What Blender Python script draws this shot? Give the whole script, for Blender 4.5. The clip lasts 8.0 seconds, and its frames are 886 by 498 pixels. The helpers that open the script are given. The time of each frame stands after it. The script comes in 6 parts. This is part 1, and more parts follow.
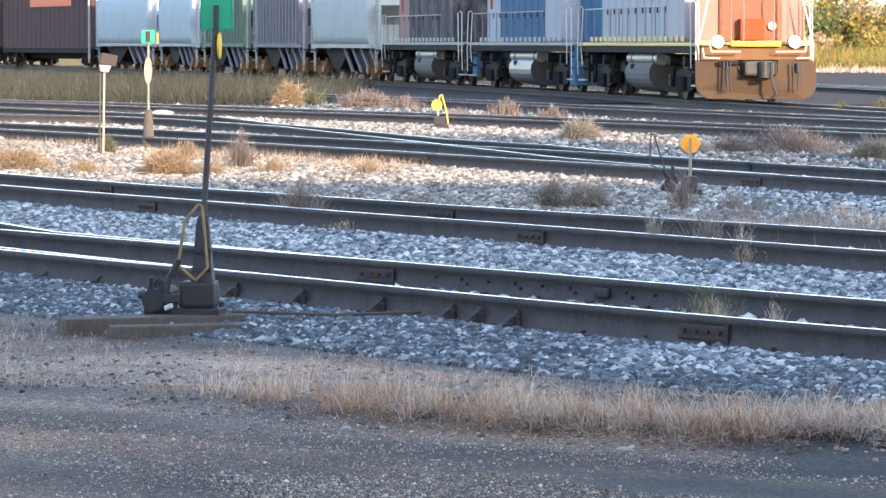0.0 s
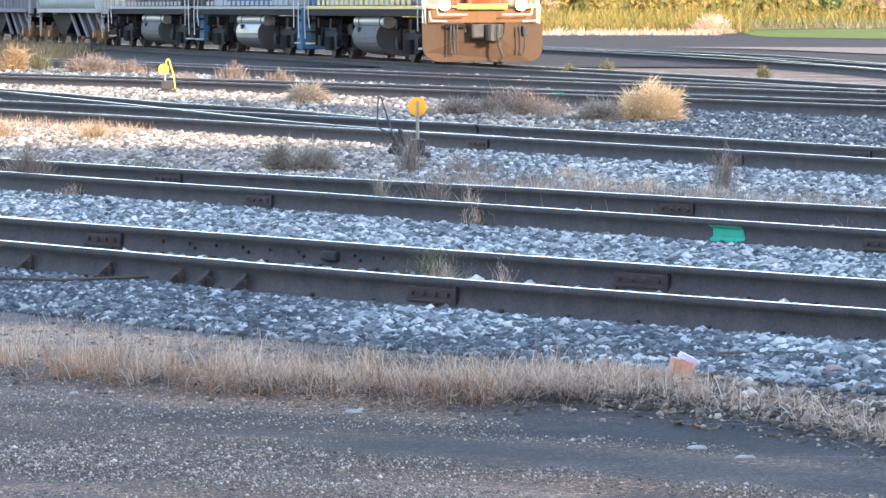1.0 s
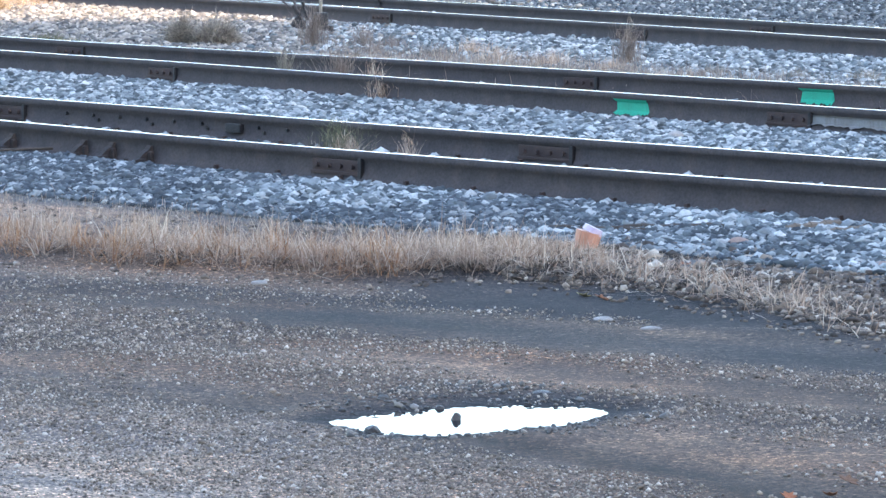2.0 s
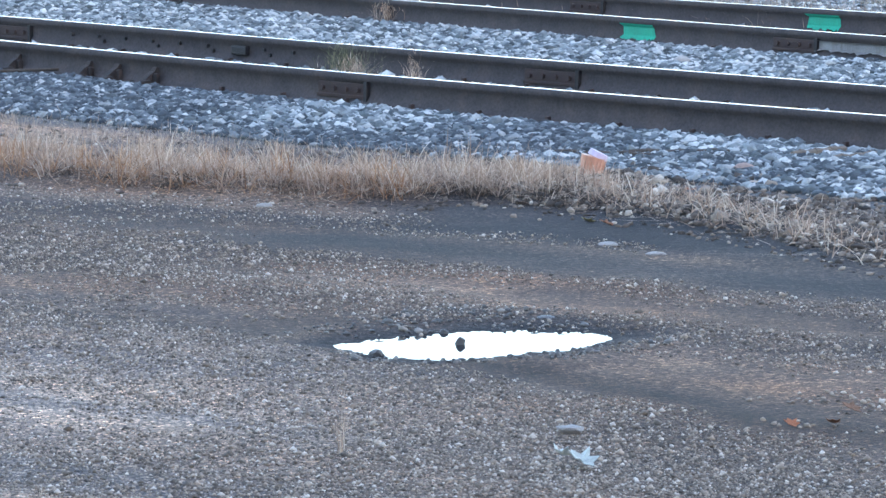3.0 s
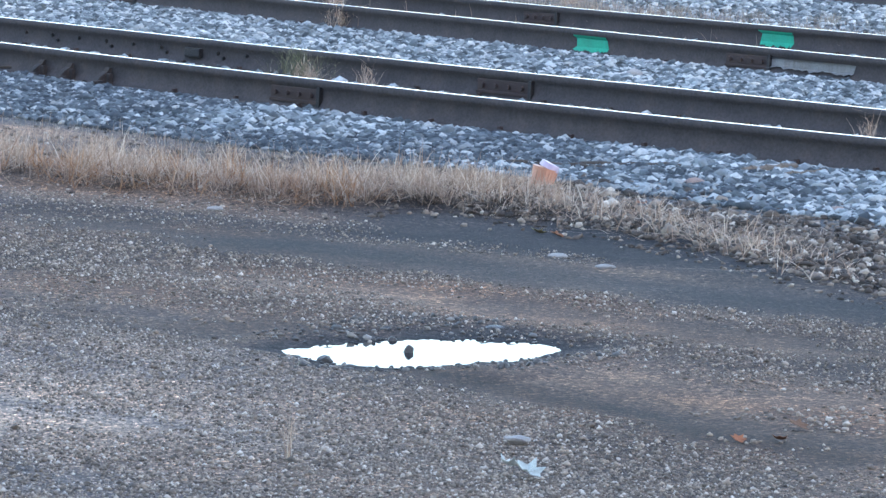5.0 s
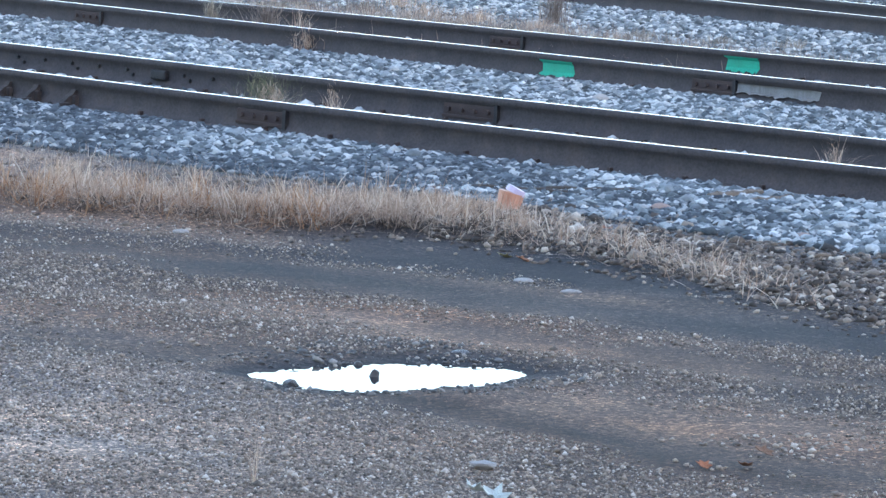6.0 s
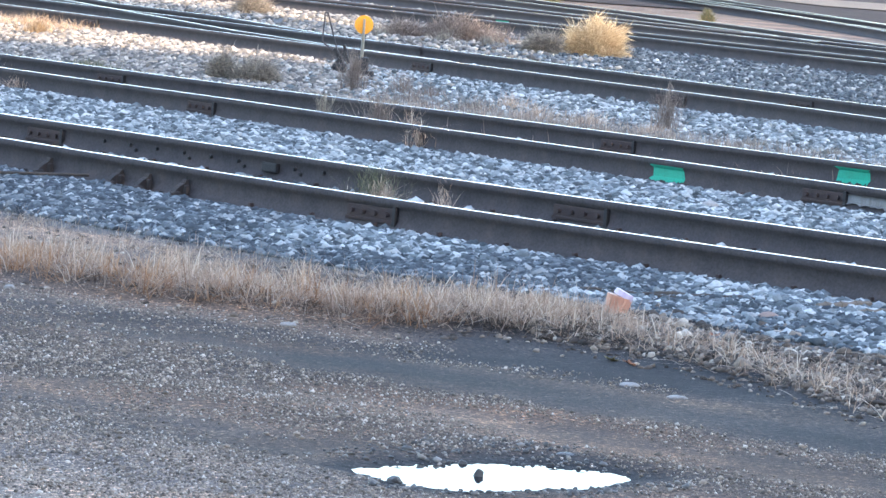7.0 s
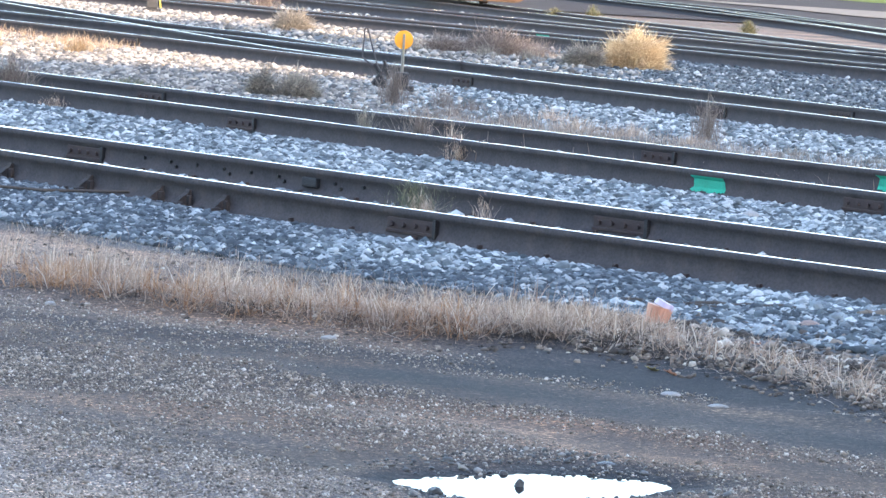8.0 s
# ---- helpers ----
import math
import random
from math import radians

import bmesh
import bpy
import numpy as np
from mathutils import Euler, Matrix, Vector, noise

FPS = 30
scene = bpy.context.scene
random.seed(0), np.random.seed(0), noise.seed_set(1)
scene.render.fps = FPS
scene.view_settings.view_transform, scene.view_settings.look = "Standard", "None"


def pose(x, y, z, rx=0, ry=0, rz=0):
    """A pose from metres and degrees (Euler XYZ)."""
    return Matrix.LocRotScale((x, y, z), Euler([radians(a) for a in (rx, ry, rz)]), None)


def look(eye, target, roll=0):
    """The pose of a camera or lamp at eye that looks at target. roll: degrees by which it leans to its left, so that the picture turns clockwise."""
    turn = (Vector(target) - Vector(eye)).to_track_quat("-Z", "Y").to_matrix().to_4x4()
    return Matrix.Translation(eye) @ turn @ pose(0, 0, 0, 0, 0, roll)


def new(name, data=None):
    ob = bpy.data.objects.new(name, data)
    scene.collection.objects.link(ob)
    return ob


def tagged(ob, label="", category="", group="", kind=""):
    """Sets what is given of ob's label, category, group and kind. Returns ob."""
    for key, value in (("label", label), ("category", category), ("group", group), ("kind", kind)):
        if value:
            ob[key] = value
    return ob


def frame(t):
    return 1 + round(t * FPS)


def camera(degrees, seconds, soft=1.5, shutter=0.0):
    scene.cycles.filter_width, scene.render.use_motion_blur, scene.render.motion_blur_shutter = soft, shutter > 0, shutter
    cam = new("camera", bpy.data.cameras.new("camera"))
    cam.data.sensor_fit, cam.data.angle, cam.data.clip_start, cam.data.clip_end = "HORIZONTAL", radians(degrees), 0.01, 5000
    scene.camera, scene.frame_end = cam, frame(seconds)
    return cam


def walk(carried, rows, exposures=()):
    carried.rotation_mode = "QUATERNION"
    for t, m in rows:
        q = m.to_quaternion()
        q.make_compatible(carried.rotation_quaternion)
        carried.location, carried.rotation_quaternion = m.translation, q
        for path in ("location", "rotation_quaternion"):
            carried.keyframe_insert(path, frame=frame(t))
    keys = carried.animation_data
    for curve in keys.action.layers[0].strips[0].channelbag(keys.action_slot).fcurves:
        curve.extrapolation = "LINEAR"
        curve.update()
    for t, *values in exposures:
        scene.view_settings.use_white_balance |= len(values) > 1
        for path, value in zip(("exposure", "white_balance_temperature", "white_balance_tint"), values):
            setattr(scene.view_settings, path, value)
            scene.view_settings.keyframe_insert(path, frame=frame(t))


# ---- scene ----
cam = camera(11.935, 8.0)
PATH = [
    (0, look((0.031, 0.004, 2.042), (-1.176, 29.928, 0.276), 0.174)),
    (0.5, look((0.034, -0.000, 2.040), (0.034, 29.943, 0.200), -0.001)),
    (1, look((0.036, -0.002, 2.039), (0.749, 29.921, 0.020), 0.002)),
    (1.5, look((0.026, -0.003, 2.031), (1.239, 29.879, -0.329), 0.077)),
    (2, look((0.008, 0.005, 2.016), (1.426, 29.832, -0.876), 0.251)),
    (2.2, look((0.009, 0.002, 2.024), (1.408, 29.813, -1.039), 0.256)),
    (3.3, look((0.008, 0.001, 2.025), (1.398, 29.768, -1.443), 0.688)),
    (3.5, look((0.011, -0.002, 2.037), (1.481, 29.772, -1.329), 0.553)),
    (4, look((0.001, -0.001, 2.029), (1.519, 29.792, -1.150), 1.549)),
    (4.5, look((-0.005, -0.003, 2.028), (1.661, 29.759, -1.356), 2.099)),
    (5.8, look((-0.019, -0.001, 2.024), (1.913, 29.757, -1.258), 1.997)),
    (6, look((-0.021, -0.005, 2.033), (1.996, 29.755, -1.173), 2.439)),
    (6.5, look((-0.043, 0.002, 2.036), (1.944, 29.798, -0.841), 3.456)),
    (7, look((-0.048, 0.002, 2.031), (1.209, 29.868, -0.515), 4.181)),
    (7.5, look((-0.032, 0.002, 2.021), (1.097, 29.887, -0.349), 3.871)),
    (8, look((-0.025, 0.001, 2.011), (0.913, 29.886, -0.440), 3.501)),
]
walk(cam, PATH, ((0, 2.29, 6300, 15), (0.5, 2.46, 6300, 15), (1.0, 2.53, 6300, 15), (1.5, 2.62, 6300, 15), (2.0, 2.53, 6300, 15), (3.5, 2.43, 6300, 15), (4.5, 2.39, 6300, 15), (6.5, 2.37, 6300, 15), (7.0, 2.56, 6300, 15), (8.0, 2.62, 6300, 15)))


# ---- light ----
SUN_TO = Vector((0.45, -0.893, 0.0)).normalized()
SUN_EL = radians(16.0)
world = bpy.data.worlds.new("sky")
scene.world = world
world.use_nodes = True
wn = world.node_tree.nodes
sky = wn.new("ShaderNodeTexSky")
sky.sky_type, sky.sun_disc = "NISHITA", False
sky.sun_elevation, sky.sun_rotation = SUN_EL, math.atan2(SUN_TO.x, SUN_TO.y)
sky.air_density, sky.dust_density, sky.ozone_density = 1.0, 1.0, 1.0
wn["Background"].inputs["Strength"].default_value = 0.15
world.node_tree.links.new(sky.outputs["Color"], wn["Background"].inputs["Color"])
sun = new("sun", bpy.data.lights.new("sun", "SUN"))
sun.data.energy, sun.data.angle, sun.data.color = 2.45, radians(0.6), (1.0, 0.78, 0.53)
to_sun = Vector((SUN_TO.x * math.cos(SUN_EL), SUN_TO.y * math.cos(SUN_EL), math.sin(SUN_EL)))
sun.matrix_world = look(to_sun * 60, (0, 0, 0))


# ---- helpers of this scene ----
rng = np.random.default_rng(7)


def mesh_of(bm, name="m"):
    me = bpy.data.meshes.new(name)
    bm.normal_update()
    bm.to_mesh(me)
    bm.free()
    return me


def part(name, bm, material, parent=None, label=""):
    me = bm if isinstance(bm, bpy.types.Mesh) else mesh_of(bm, name)
    if material and not me.materials:
        me.materials.append(material)
    ob = new(name, me)
    if parent:
        ob.parent = parent
    if label:
        tagged(ob, label)
    return ob


def thing(name, label, category, m=None, group="", kind=""):
    ob = new(name)
    ob.empty_display_size = 0.1
    if m is not None:
        ob.matrix_basis = m
    return tagged(ob, label, category, group, kind)


def box(bm, x0, x1, y0, y1, z0, z1, bevel=0.0, m=None):
    r = bmesh.ops.create_cube(bm, size=1)
    vs = r["verts"]
    for v in vs:
        v.co = Vector(((x0 + x1) / 2 + v.co.x * (x1 - x0), (y0 + y1) / 2 + v.co.y * (y1 - y0), (z0 + z1) / 2 + v.co.z * (z1 - z0)))
    if m is not None:
        bmesh.ops.transform(bm, matrix=m, verts=vs)
    if bevel:
        es = list({e for v in vs for e in v.link_edges})
        bmesh.ops.bevel(bm, geom=es, offset=bevel, segments=2, affect="EDGES", profile=0.6)
    return bm


def B(*a, bevel=0.0, m=None):
    return box(bmesh.new(), *a, bevel=bevel, m=m)


def rod(bm, a, b, r0, r1=None, seg=8):
    a, b = Vector(a), Vector(b)
    d = b - a
    q = d.to_track_quat("Z", "Y").to_matrix().to_4x4()
    bmesh.ops.create_cone(bm, cap_ends=True, segments=seg, radius1=r0, radius2=r0 if r1 is None else r1, depth=d.length,
                          matrix=Matrix.Translation((a + b) / 2) @ q)
    return bm


def pipe(bm, pts, r, seg=6):
    for a, b in zip(pts, pts[1:]):
        rod(bm, a, b, r, seg=seg)
    return bm


def prism(bm, outline, axis, lo, hi):
    """A solid whose 2D outline is drawn across one axis ('x' or 'y') from lo to hi."""
    def at(u, v, w):
        return (w, u, v) if axis == "x" else (u, w, v)
    a = [bm.verts.new(at(u, v, lo)) for u, v in outline]
    b = [bm.verts.new(at(u, v, hi)) for u, v in outline]
    n = len(a)
    bm.faces.new(a)
    bm.faces.new(b[::-1])
    for i in range(n):
        bm.faces.new((a[i], b[i], b[(i + 1) % n], a[(i + 1) % n]))
    bmesh.ops.recalc_face_normals(bm, faces=bm.faces[:])
    return bm


def raw_mesh(name, verts, faces, smooth=False):
    me = bpy.data.meshes.new(name)
    verts = np.asarray(verts, np.float32)
    faces = np.asarray(faces, np.int32)
    k = faces.shape[1]
    me.vertices.add(len(verts))
    me.vertices.foreach_set("co", verts.ravel())
    me.loops.add(faces.size)
    me.loops.foreach_set("vertex_index", faces.ravel())
    me.polygons.add(len(faces))
    me.polygons.foreach_set("loop_start", np.arange(0, faces.size, k, dtype=np.int32))
    if smooth:
        me.polygons.foreach_set("use_smooth", np.ones(len(faces), bool))
    me.update(calc_edges=True)
    me.validate()
    return me


# ---- materials ----
def material(name, rough=0.8, metal=0.0):
    m = bpy.data.materials.new(name)
    m.use_nodes = True
    b = m.node_tree.nodes["Principled BSDF"]
    b.inputs["Roughness"].default_value = rough
    b.inputs["Metallic"].default_value = metal
    return m, m.node_tree.nodes, m.node_tree.links, b


def ramp(n, stops):
    r = n.new("ShaderNodeValToRGB")
    e = r.color_ramp.elements
    while len(e) < len(stops):
        e.new(0.5)
    for el, (p, c) in zip(e, stops):
        el.position, el.color = p, (*c, 1)
    return r


def noise_node(n, l, scale, detail=4, coord="Object", rough=0.6, stretch=None):
    tc = n.new("ShaderNodeTexCoord")
    t = n.new("ShaderNodeTexNoise")
    t.inputs["Scale"].default_value, t.inputs["Detail"].default_value, t.inputs["Roughness"].default_value = scale, detail, rough
    src = tc.outputs[coord]
    if stretch:
        mp = n.new("ShaderNodeMapping")
        mp.inputs["Scale"].default_value = stretch
        l.new(src, mp.inputs["Vector"])
        src = mp.outputs["Vector"]
    l.new(src, t.inputs["Vector"])
    return t


def mix_rgb(n, l, fac, a, b, kind="MIX"):
    m = n.new("ShaderNodeMix")
    m.data_type, m.blend_type = "RGBA", kind
    for sock, v in ((m.inputs["Factor"], fac), (m.inputs[6], a), (m.inputs[7], b)):
        if isinstance(v, bpy.types.NodeSocket):
            l.new(v, sock)
        else:
            sock.default_value = v if isinstance(v, (int, float)) else (*v, 1)
    return m.outputs[2]


def painted(name, col, dirt=(0.07, 0.055, 0.045), amount=0.45, rough=0.55, scale=3.0, metal=0.0, bump=0.02):
    """Weathered paint: grain, stains that run down and small chips of dirt."""
    m, n, l, b = material(name, rough, metal)
    big = noise_node(n, l, scale, 5)
    run = noise_node(n, l, scale * 2, 4, stretch=(3, 3, 0.35))
    fine = noise_node(n, l, scale * 22, 3)
    r1 = ramp(n, ((0.42, (0, 0, 0)), (0.72, (1, 1, 1))))
    r2 = ramp(n, ((0.48, (0, 0, 0)), (0.75, (1, 1, 1))))
    l.new(big.outputs["Fac"], r1.inputs["Fac"])
    l.new(run.outputs["Fac"], r2.inputs["Fac"])
    mx = mix_rgb(n, l, 0.5, r1.outputs["Color"], r2.outputs["Color"])
    sc = n.new("ShaderNodeMath")
    sc.operation = "MULTIPLY"
    l.new(mx, sc.inputs[0])
    sc.inputs[1].default_value = amount
    c = mix_rgb(n, l, sc.outputs[0], col, dirt)
    f = ramp(n, ((0.3, (0.8, 0.8, 0.8)), (0.7, (1.1, 1.1, 1.1))))
    l.new(fine.outputs["Fac"], f.inputs["Fac"])
    c = mix_rgb(n, l, 1.0, c, f.outputs["Color"], "MULTIPLY")
    l.new(c, b.inputs["Base Color"])
    bp = n.new("ShaderNodeBump")
    bp.inputs["Strength"].default_value, bp.inputs["Distance"].default_value = 0.4, bump
    l.new(fine.outputs["Fac"], bp.inputs["Height"])
    l.new(bp.outputs["Normal"], b.inputs["Normal"])
    return m


def random_stone(name, cols, rough=0.85):
    """Stone whose tone changes from piece to piece."""
    m, n, l, b = material(name, rough)
    g = n.new("ShaderNodeNewGeometry")
    r = ramp(n, cols)
    l.new(g.outputs["Random Per Island"], r.inputs["Fac"])
    t = noise_node(n, l, 45, 4)
    f = ramp(n, ((0.3, (0.72, 0.72, 0.72)), (0.7, (1.15, 1.15, 1.15))))
    l.new(t.outputs["Fac"], f.inputs["Fac"])
    l.new(mix_rgb(n, l, 1.0, r.outputs["Color"], f.outputs["Color"], "MULTIPLY"), b.inputs["Base Color"])
    bp = n.new("ShaderNodeBump")
    bp.inputs["Strength"].default_value, bp.inputs["Distance"].default_value = 0.5, 0.01
    l.new(t.outputs["Fac"], bp.inputs["Height"])
    l.new(bp.outputs["Normal"], b.inputs["Normal"])
    return m


STONE = random_stone("ballast stone", ((0.0, (0.050, 0.062, 0.068)), (0.35, (0.145, 0.170, 0.178)), (0.7, (0.32, 0.352, 0.352)), (1.0, (0.68, 0.69, 0.66))))
# ballast with the warm tone of sunlight put into its colour
SUNLIT_STONE = random_stone("sunlit ballast stone", ((0.0, (0.075, 0.072, 0.07)), (0.4, (0.20, 0.182, 0.160)), (0.8, (0.36, 0.325, 0.28)), (1.0, (0.58, 0.52, 0.44))))
# oily stone; also gives the shaded stones behind the third track their dark tone
DIRTY_SHADED_STONE = random_stone("oily and shaded ballast stone", ((0.0, (0.036, 0.044, 0.052)), (0.5, (0.090, 0.108, 0.120)), (0.82, (0.19, 0.215, 0.225)), (1.0, (0.52, 0.53, 0.51))))
PEBBLE = random_stone("road pebble", ((0.0, (0.13, 0.108, 0.09)), (0.45, (0.30, 0.235, 0.18)), (0.85, (0.54, 0.43, 0.33)), (1.0, (0.85, 0.76, 0.66))))
TAN_STONE = random_stone("earthy stone", ((0.0, (0.045, 0.038, 0.032)), (0.5, (0.145, 0.112, 0.088)), (0.85, (0.34, 0.27, 0.205)), (1.0, (0.75, 0.66, 0.54))))


def straw(name, cols):
    m, n, l, b = material(name, 0.8)
    g = n.new("ShaderNodeNewGeometry")
    r = ramp(n, cols)
    l.new(g.outputs["Random Per Island"], r.inputs["Fac"])
    l.new(r.outputs["Color"], b.inputs["Base Color"])
    b.inputs["Subsurface Weight"].default_value = 0.0
    tr = n.new("ShaderNodeBsdfTranslucent")
    l.new(r.outputs["Color"], tr.inputs["Color"])
    ms = n.new("ShaderNodeMixShader")
    ms.inputs["Fac"].default_value = 0.42
    out = n["Material Output"]
    l.new(b.outputs[0], ms.inputs[1])
    l.new(tr.outputs[0], ms.inputs[2])
    l.new(ms.outputs[0], out.inputs["Surface"])
    return m


ORANGE_STRAW = straw("rust-orange dry grass", ((0.0, (0.24, 0.115, 0.06)), (0.5, (0.47, 0.245, 0.125)), (1.0, (0.66, 0.41, 0.24))))
TUMBLE = straw("golden tumbleweed", ((0.0, (0.38, 0.27, 0.15)), (0.5, (0.60, 0.46, 0.28)), (1.0, (0.80, 0.67, 0.46))))
STRAW = straw("dry grass", ((0.0, (0.32, 0.205, 0.14)), (0.4, (0.54, 0.38, 0.275)), (0.8, (0.72, 0.56, 0.43)), (1.0, (0.84, 0.72, 0.58))))
RUST_STRAW = straw("rusty dry weed", ((0.0, (0.14, 0.108, 0.094)), (0.5, (0.25, 0.195, 0.165)), (1.0, (0.40, 0.325, 0.265))))
GREY_STRAW = straw("grey dry weed", ((0.0, (0.17, 0.145, 0.12)), (0.5, (0.31, 0.265, 0.215)), (1.0, (0.48, 0.42, 0.34))))
GOLD_STRAW = straw("golden dry bush", ((0.0, (0.24, 0.155, 0.085)), (0.5, (0.36, 0.255, 0.15)), (1.0, (0.50, 0.38, 0.25))))
GREEN_WEED = straw("green weed", ((0.0, (0.075, 0.082, 0.05)), (0.5, (0.14, 0.145, 0.085)), (1.0, (0.30, 0.27, 0.17))))
# far grass darkened in colour for shade that no object casts here
SHADED_WEED = straw("shaded far grass", ((0.0, (0.036, 0.044, 0.026)), (0.5, (0.062, 0.066, 0.042)), (1.0, (0.125, 0.100, 0.080))))
FIELD_WEED = straw("autumn field weed", ((0.0, (0.07, 0.085, 0.02)), (0.4, (0.17, 0.16, 0.035)), (0.75, (0.28, 0.18, 0.04)), (1.0, (0.36, 0.26, 0.10))))
FAR_LEAF = straw("far leaf", ((0.0, (0.04, 0.07, 0.02)), (0.5, (0.10, 0.14, 0.04)), (1.0, (0.22, 0.22, 0.07))))


def rail_metal():
    """Dull brown rolled steel on the web and foot."""
    m, n, l, b = material("rail web", 0.88, 0.0)
    b.inputs["Specular IOR Level"].default_value = 0.12
    t = noise_node(n, l, 6, 6)
    t2 = noise_node(n, l, 60, 3)
    r = ramp(n, ((0.3, (0.072, 0.066, 0.068)), (0.55, (0.090, 0.081, 0.081)), (0.8, (0.112, 0.092, 0.085))))
    l.new(t.outputs["Fac"], r.inputs["Fac"])
    f = ramp(n, ((0.3, (0.8, 0.8, 0.8)), (0.7, (1.15, 1.15, 1.15))))
    l.new(t2.outputs["Fac"], f.inputs["Fac"])
    l.new(mix_rgb(n, l, 1.0, r.outputs["Color"], f.outputs["Color"], "MULTIPLY"), b.inputs["Base Color"])
    bp = n.new("ShaderNodeBump")
    bp.inputs["Strength"].default_value, bp.inputs["Distance"].default_value = 0.4, 0.004
    l.new(t2.outputs["Fac"], bp.inputs["Height"])
    l.new(bp.outputs["Normal"], b.inputs["Normal"])
    return m


def polished():
    m, n, l, b = material("polished rail head", 0.15, 1.0)
    t = noise_node(n, l, 14, 4)
    r = ramp(n, ((0.3, (0.66, 0.66, 0.66)), (0.7, (0.88, 0.88, 0.88))))
    l.new(t.outputs["Fac"], r.inputs["Fac"])
    l.new(r.outputs["Color"], b.inputs["Base Color"])
    rr = ramp(n, ((0.35, (0.10, 0.10, 0.10)), (0.7, (0.26, 0.26, 0.26))))
    l.new(t.outputs["Fac"], rr.inputs["Fac"])
    l.new(rr.outputs["Color"], b.inputs["Roughness"])
    return m


RAIL, HEAD = rail_metal(), polished()
RUST = painted("rusty steel", (0.070, 0.047, 0.043), (0.05, 0.042, 0.040), 0.7, 0.85, 9)
TIMBER = painted("creosoted timber", (0.085, 0.068, 0.055), (0.17, 0.15, 0.13), 0.7, 0.9, 7)
BLACK_IRON = painted("black iron", (0.020, 0.020, 0.023), (0.05, 0.04, 0.035), 0.4, 0.6, 8)
POST_GREY = painted("dark post paint", (0.045, 0.042, 0.05), (0.10, 0.075, 0.06), 0.4, 0.6, 8)
YELLOW_OLD = painted("worn yellow paint", (0.33, 0.23, 0.10), (0.10, 0.075, 0.055), 1.0, 0.6, 14)
YELLOW = painted("yellow paint", (0.80, 0.55, 0.02), (0.4, 0.25, 0.05), 0.25, 0.5, 8)
ORANGE_DISC = painted("orange target paint", (0.85, 0.36, 0.015), (0.5, 0.2, 0.03), 0.2, 0.5, 8)
LEMON = painted("lemon target paint", (0.62, 0.50, 0.05), (0.5, 0.4, 0.1), 0.2, 0.5, 8)
GREEN_SIGN = painted("green target paint", (0.015, 0.44, 0.22), (0.03, 0.25, 0.14), 0.25, 0.45, 8)
SPRAY = painted("green spray paint", (0.012, 0.47, 0.30), (0.03, 0.17, 0.11), 0.5, 0.6, 10)
WHITE_PAINT = painted("white paint", (0.60, 0.58, 0.54), (0.35, 0.3, 0.25), 0.35, 0.5, 6)
PALE_GREY = painted("pale grey paint", (0.30, 0.305, 0.31), (0.14, 0.12, 0.11), 0.8, 0.6, 6)
TIN = painted("dull zinc", (0.30, 0.29, 0.25), (0.16, 0.12, 0.08), 0.6, 0.5, 10, metal=0.5)

# ---- levels and lines of the yard ----
def gz(y):
    """Level of the yard: it falls gently away behind the second track."""
    return -0.0067 * (np.clip(y, 35, 94) - 35) - 0.0105 * (np.clip(y, 94, 216) - 94)


LINES = {  # y = a + b x + c x^2 within lo..hi, straight on beyond
    "A1": (25.753, -1.1328, 0.0267, -5.0, 4.5), "A2": (28.28, -1.118, 0.0060, -5.2, 4.5),
    "B1": (34.23, -1.329, 0.0183, -6.8, 5.0), "B2": (37.03, -1.2706, 0.0237, -7.2, 5.0),
    "C1": (50.89, -1.782, -0.0134, -10.0, 6.2), "C2": (55.19, -1.797, -0.0245, -10.5, 6.5),
    "D2": (75.86, -1.4825, -0.0123, -12.0, 8.5), "D1": (73.0, -1.52, -0.0123, -12.0, 8.5),
    "E1": (85.55, -2.2216, 0.0201, -8.0, 9.0), "E2": (88.8, -2.2216, 0.0201, -8.0, 9.0),
}


def line_y(key, x):
    a, b, c, lo, hi = LINES[key]
    xc = np.clip(x, lo, hi)
    return a + b * xc + c * xc * xc + (b + 2 * c * xc) * (x - xc)


def wave(x, y, s, seed=0):
    return noise.noise(Vector((x * s + seed * 7.3, y * s, seed * 3.1)))


def ground_z(x, y):
    d = y - line_y("A1", x)
    shoulder = np.interp(d, (-5.6, -4.2, -2.6, -1.1, 0.0), (-0.10, -0.085, -0.06, -0.005, 0.0))
    # low bank on which the grass grows, with a lip towards the road
    bank = np.interp(y - verge(x), (-0.10, 0.22, 1.1, 2.4), (0.0, 0.050, 0.035, 0.0)) * np.interp(x, (-3.0, -1.2, 1.6, 2.8), (0.3, 1.0, 1.0, 0.3))
    return shoulder + gz(y) + bank


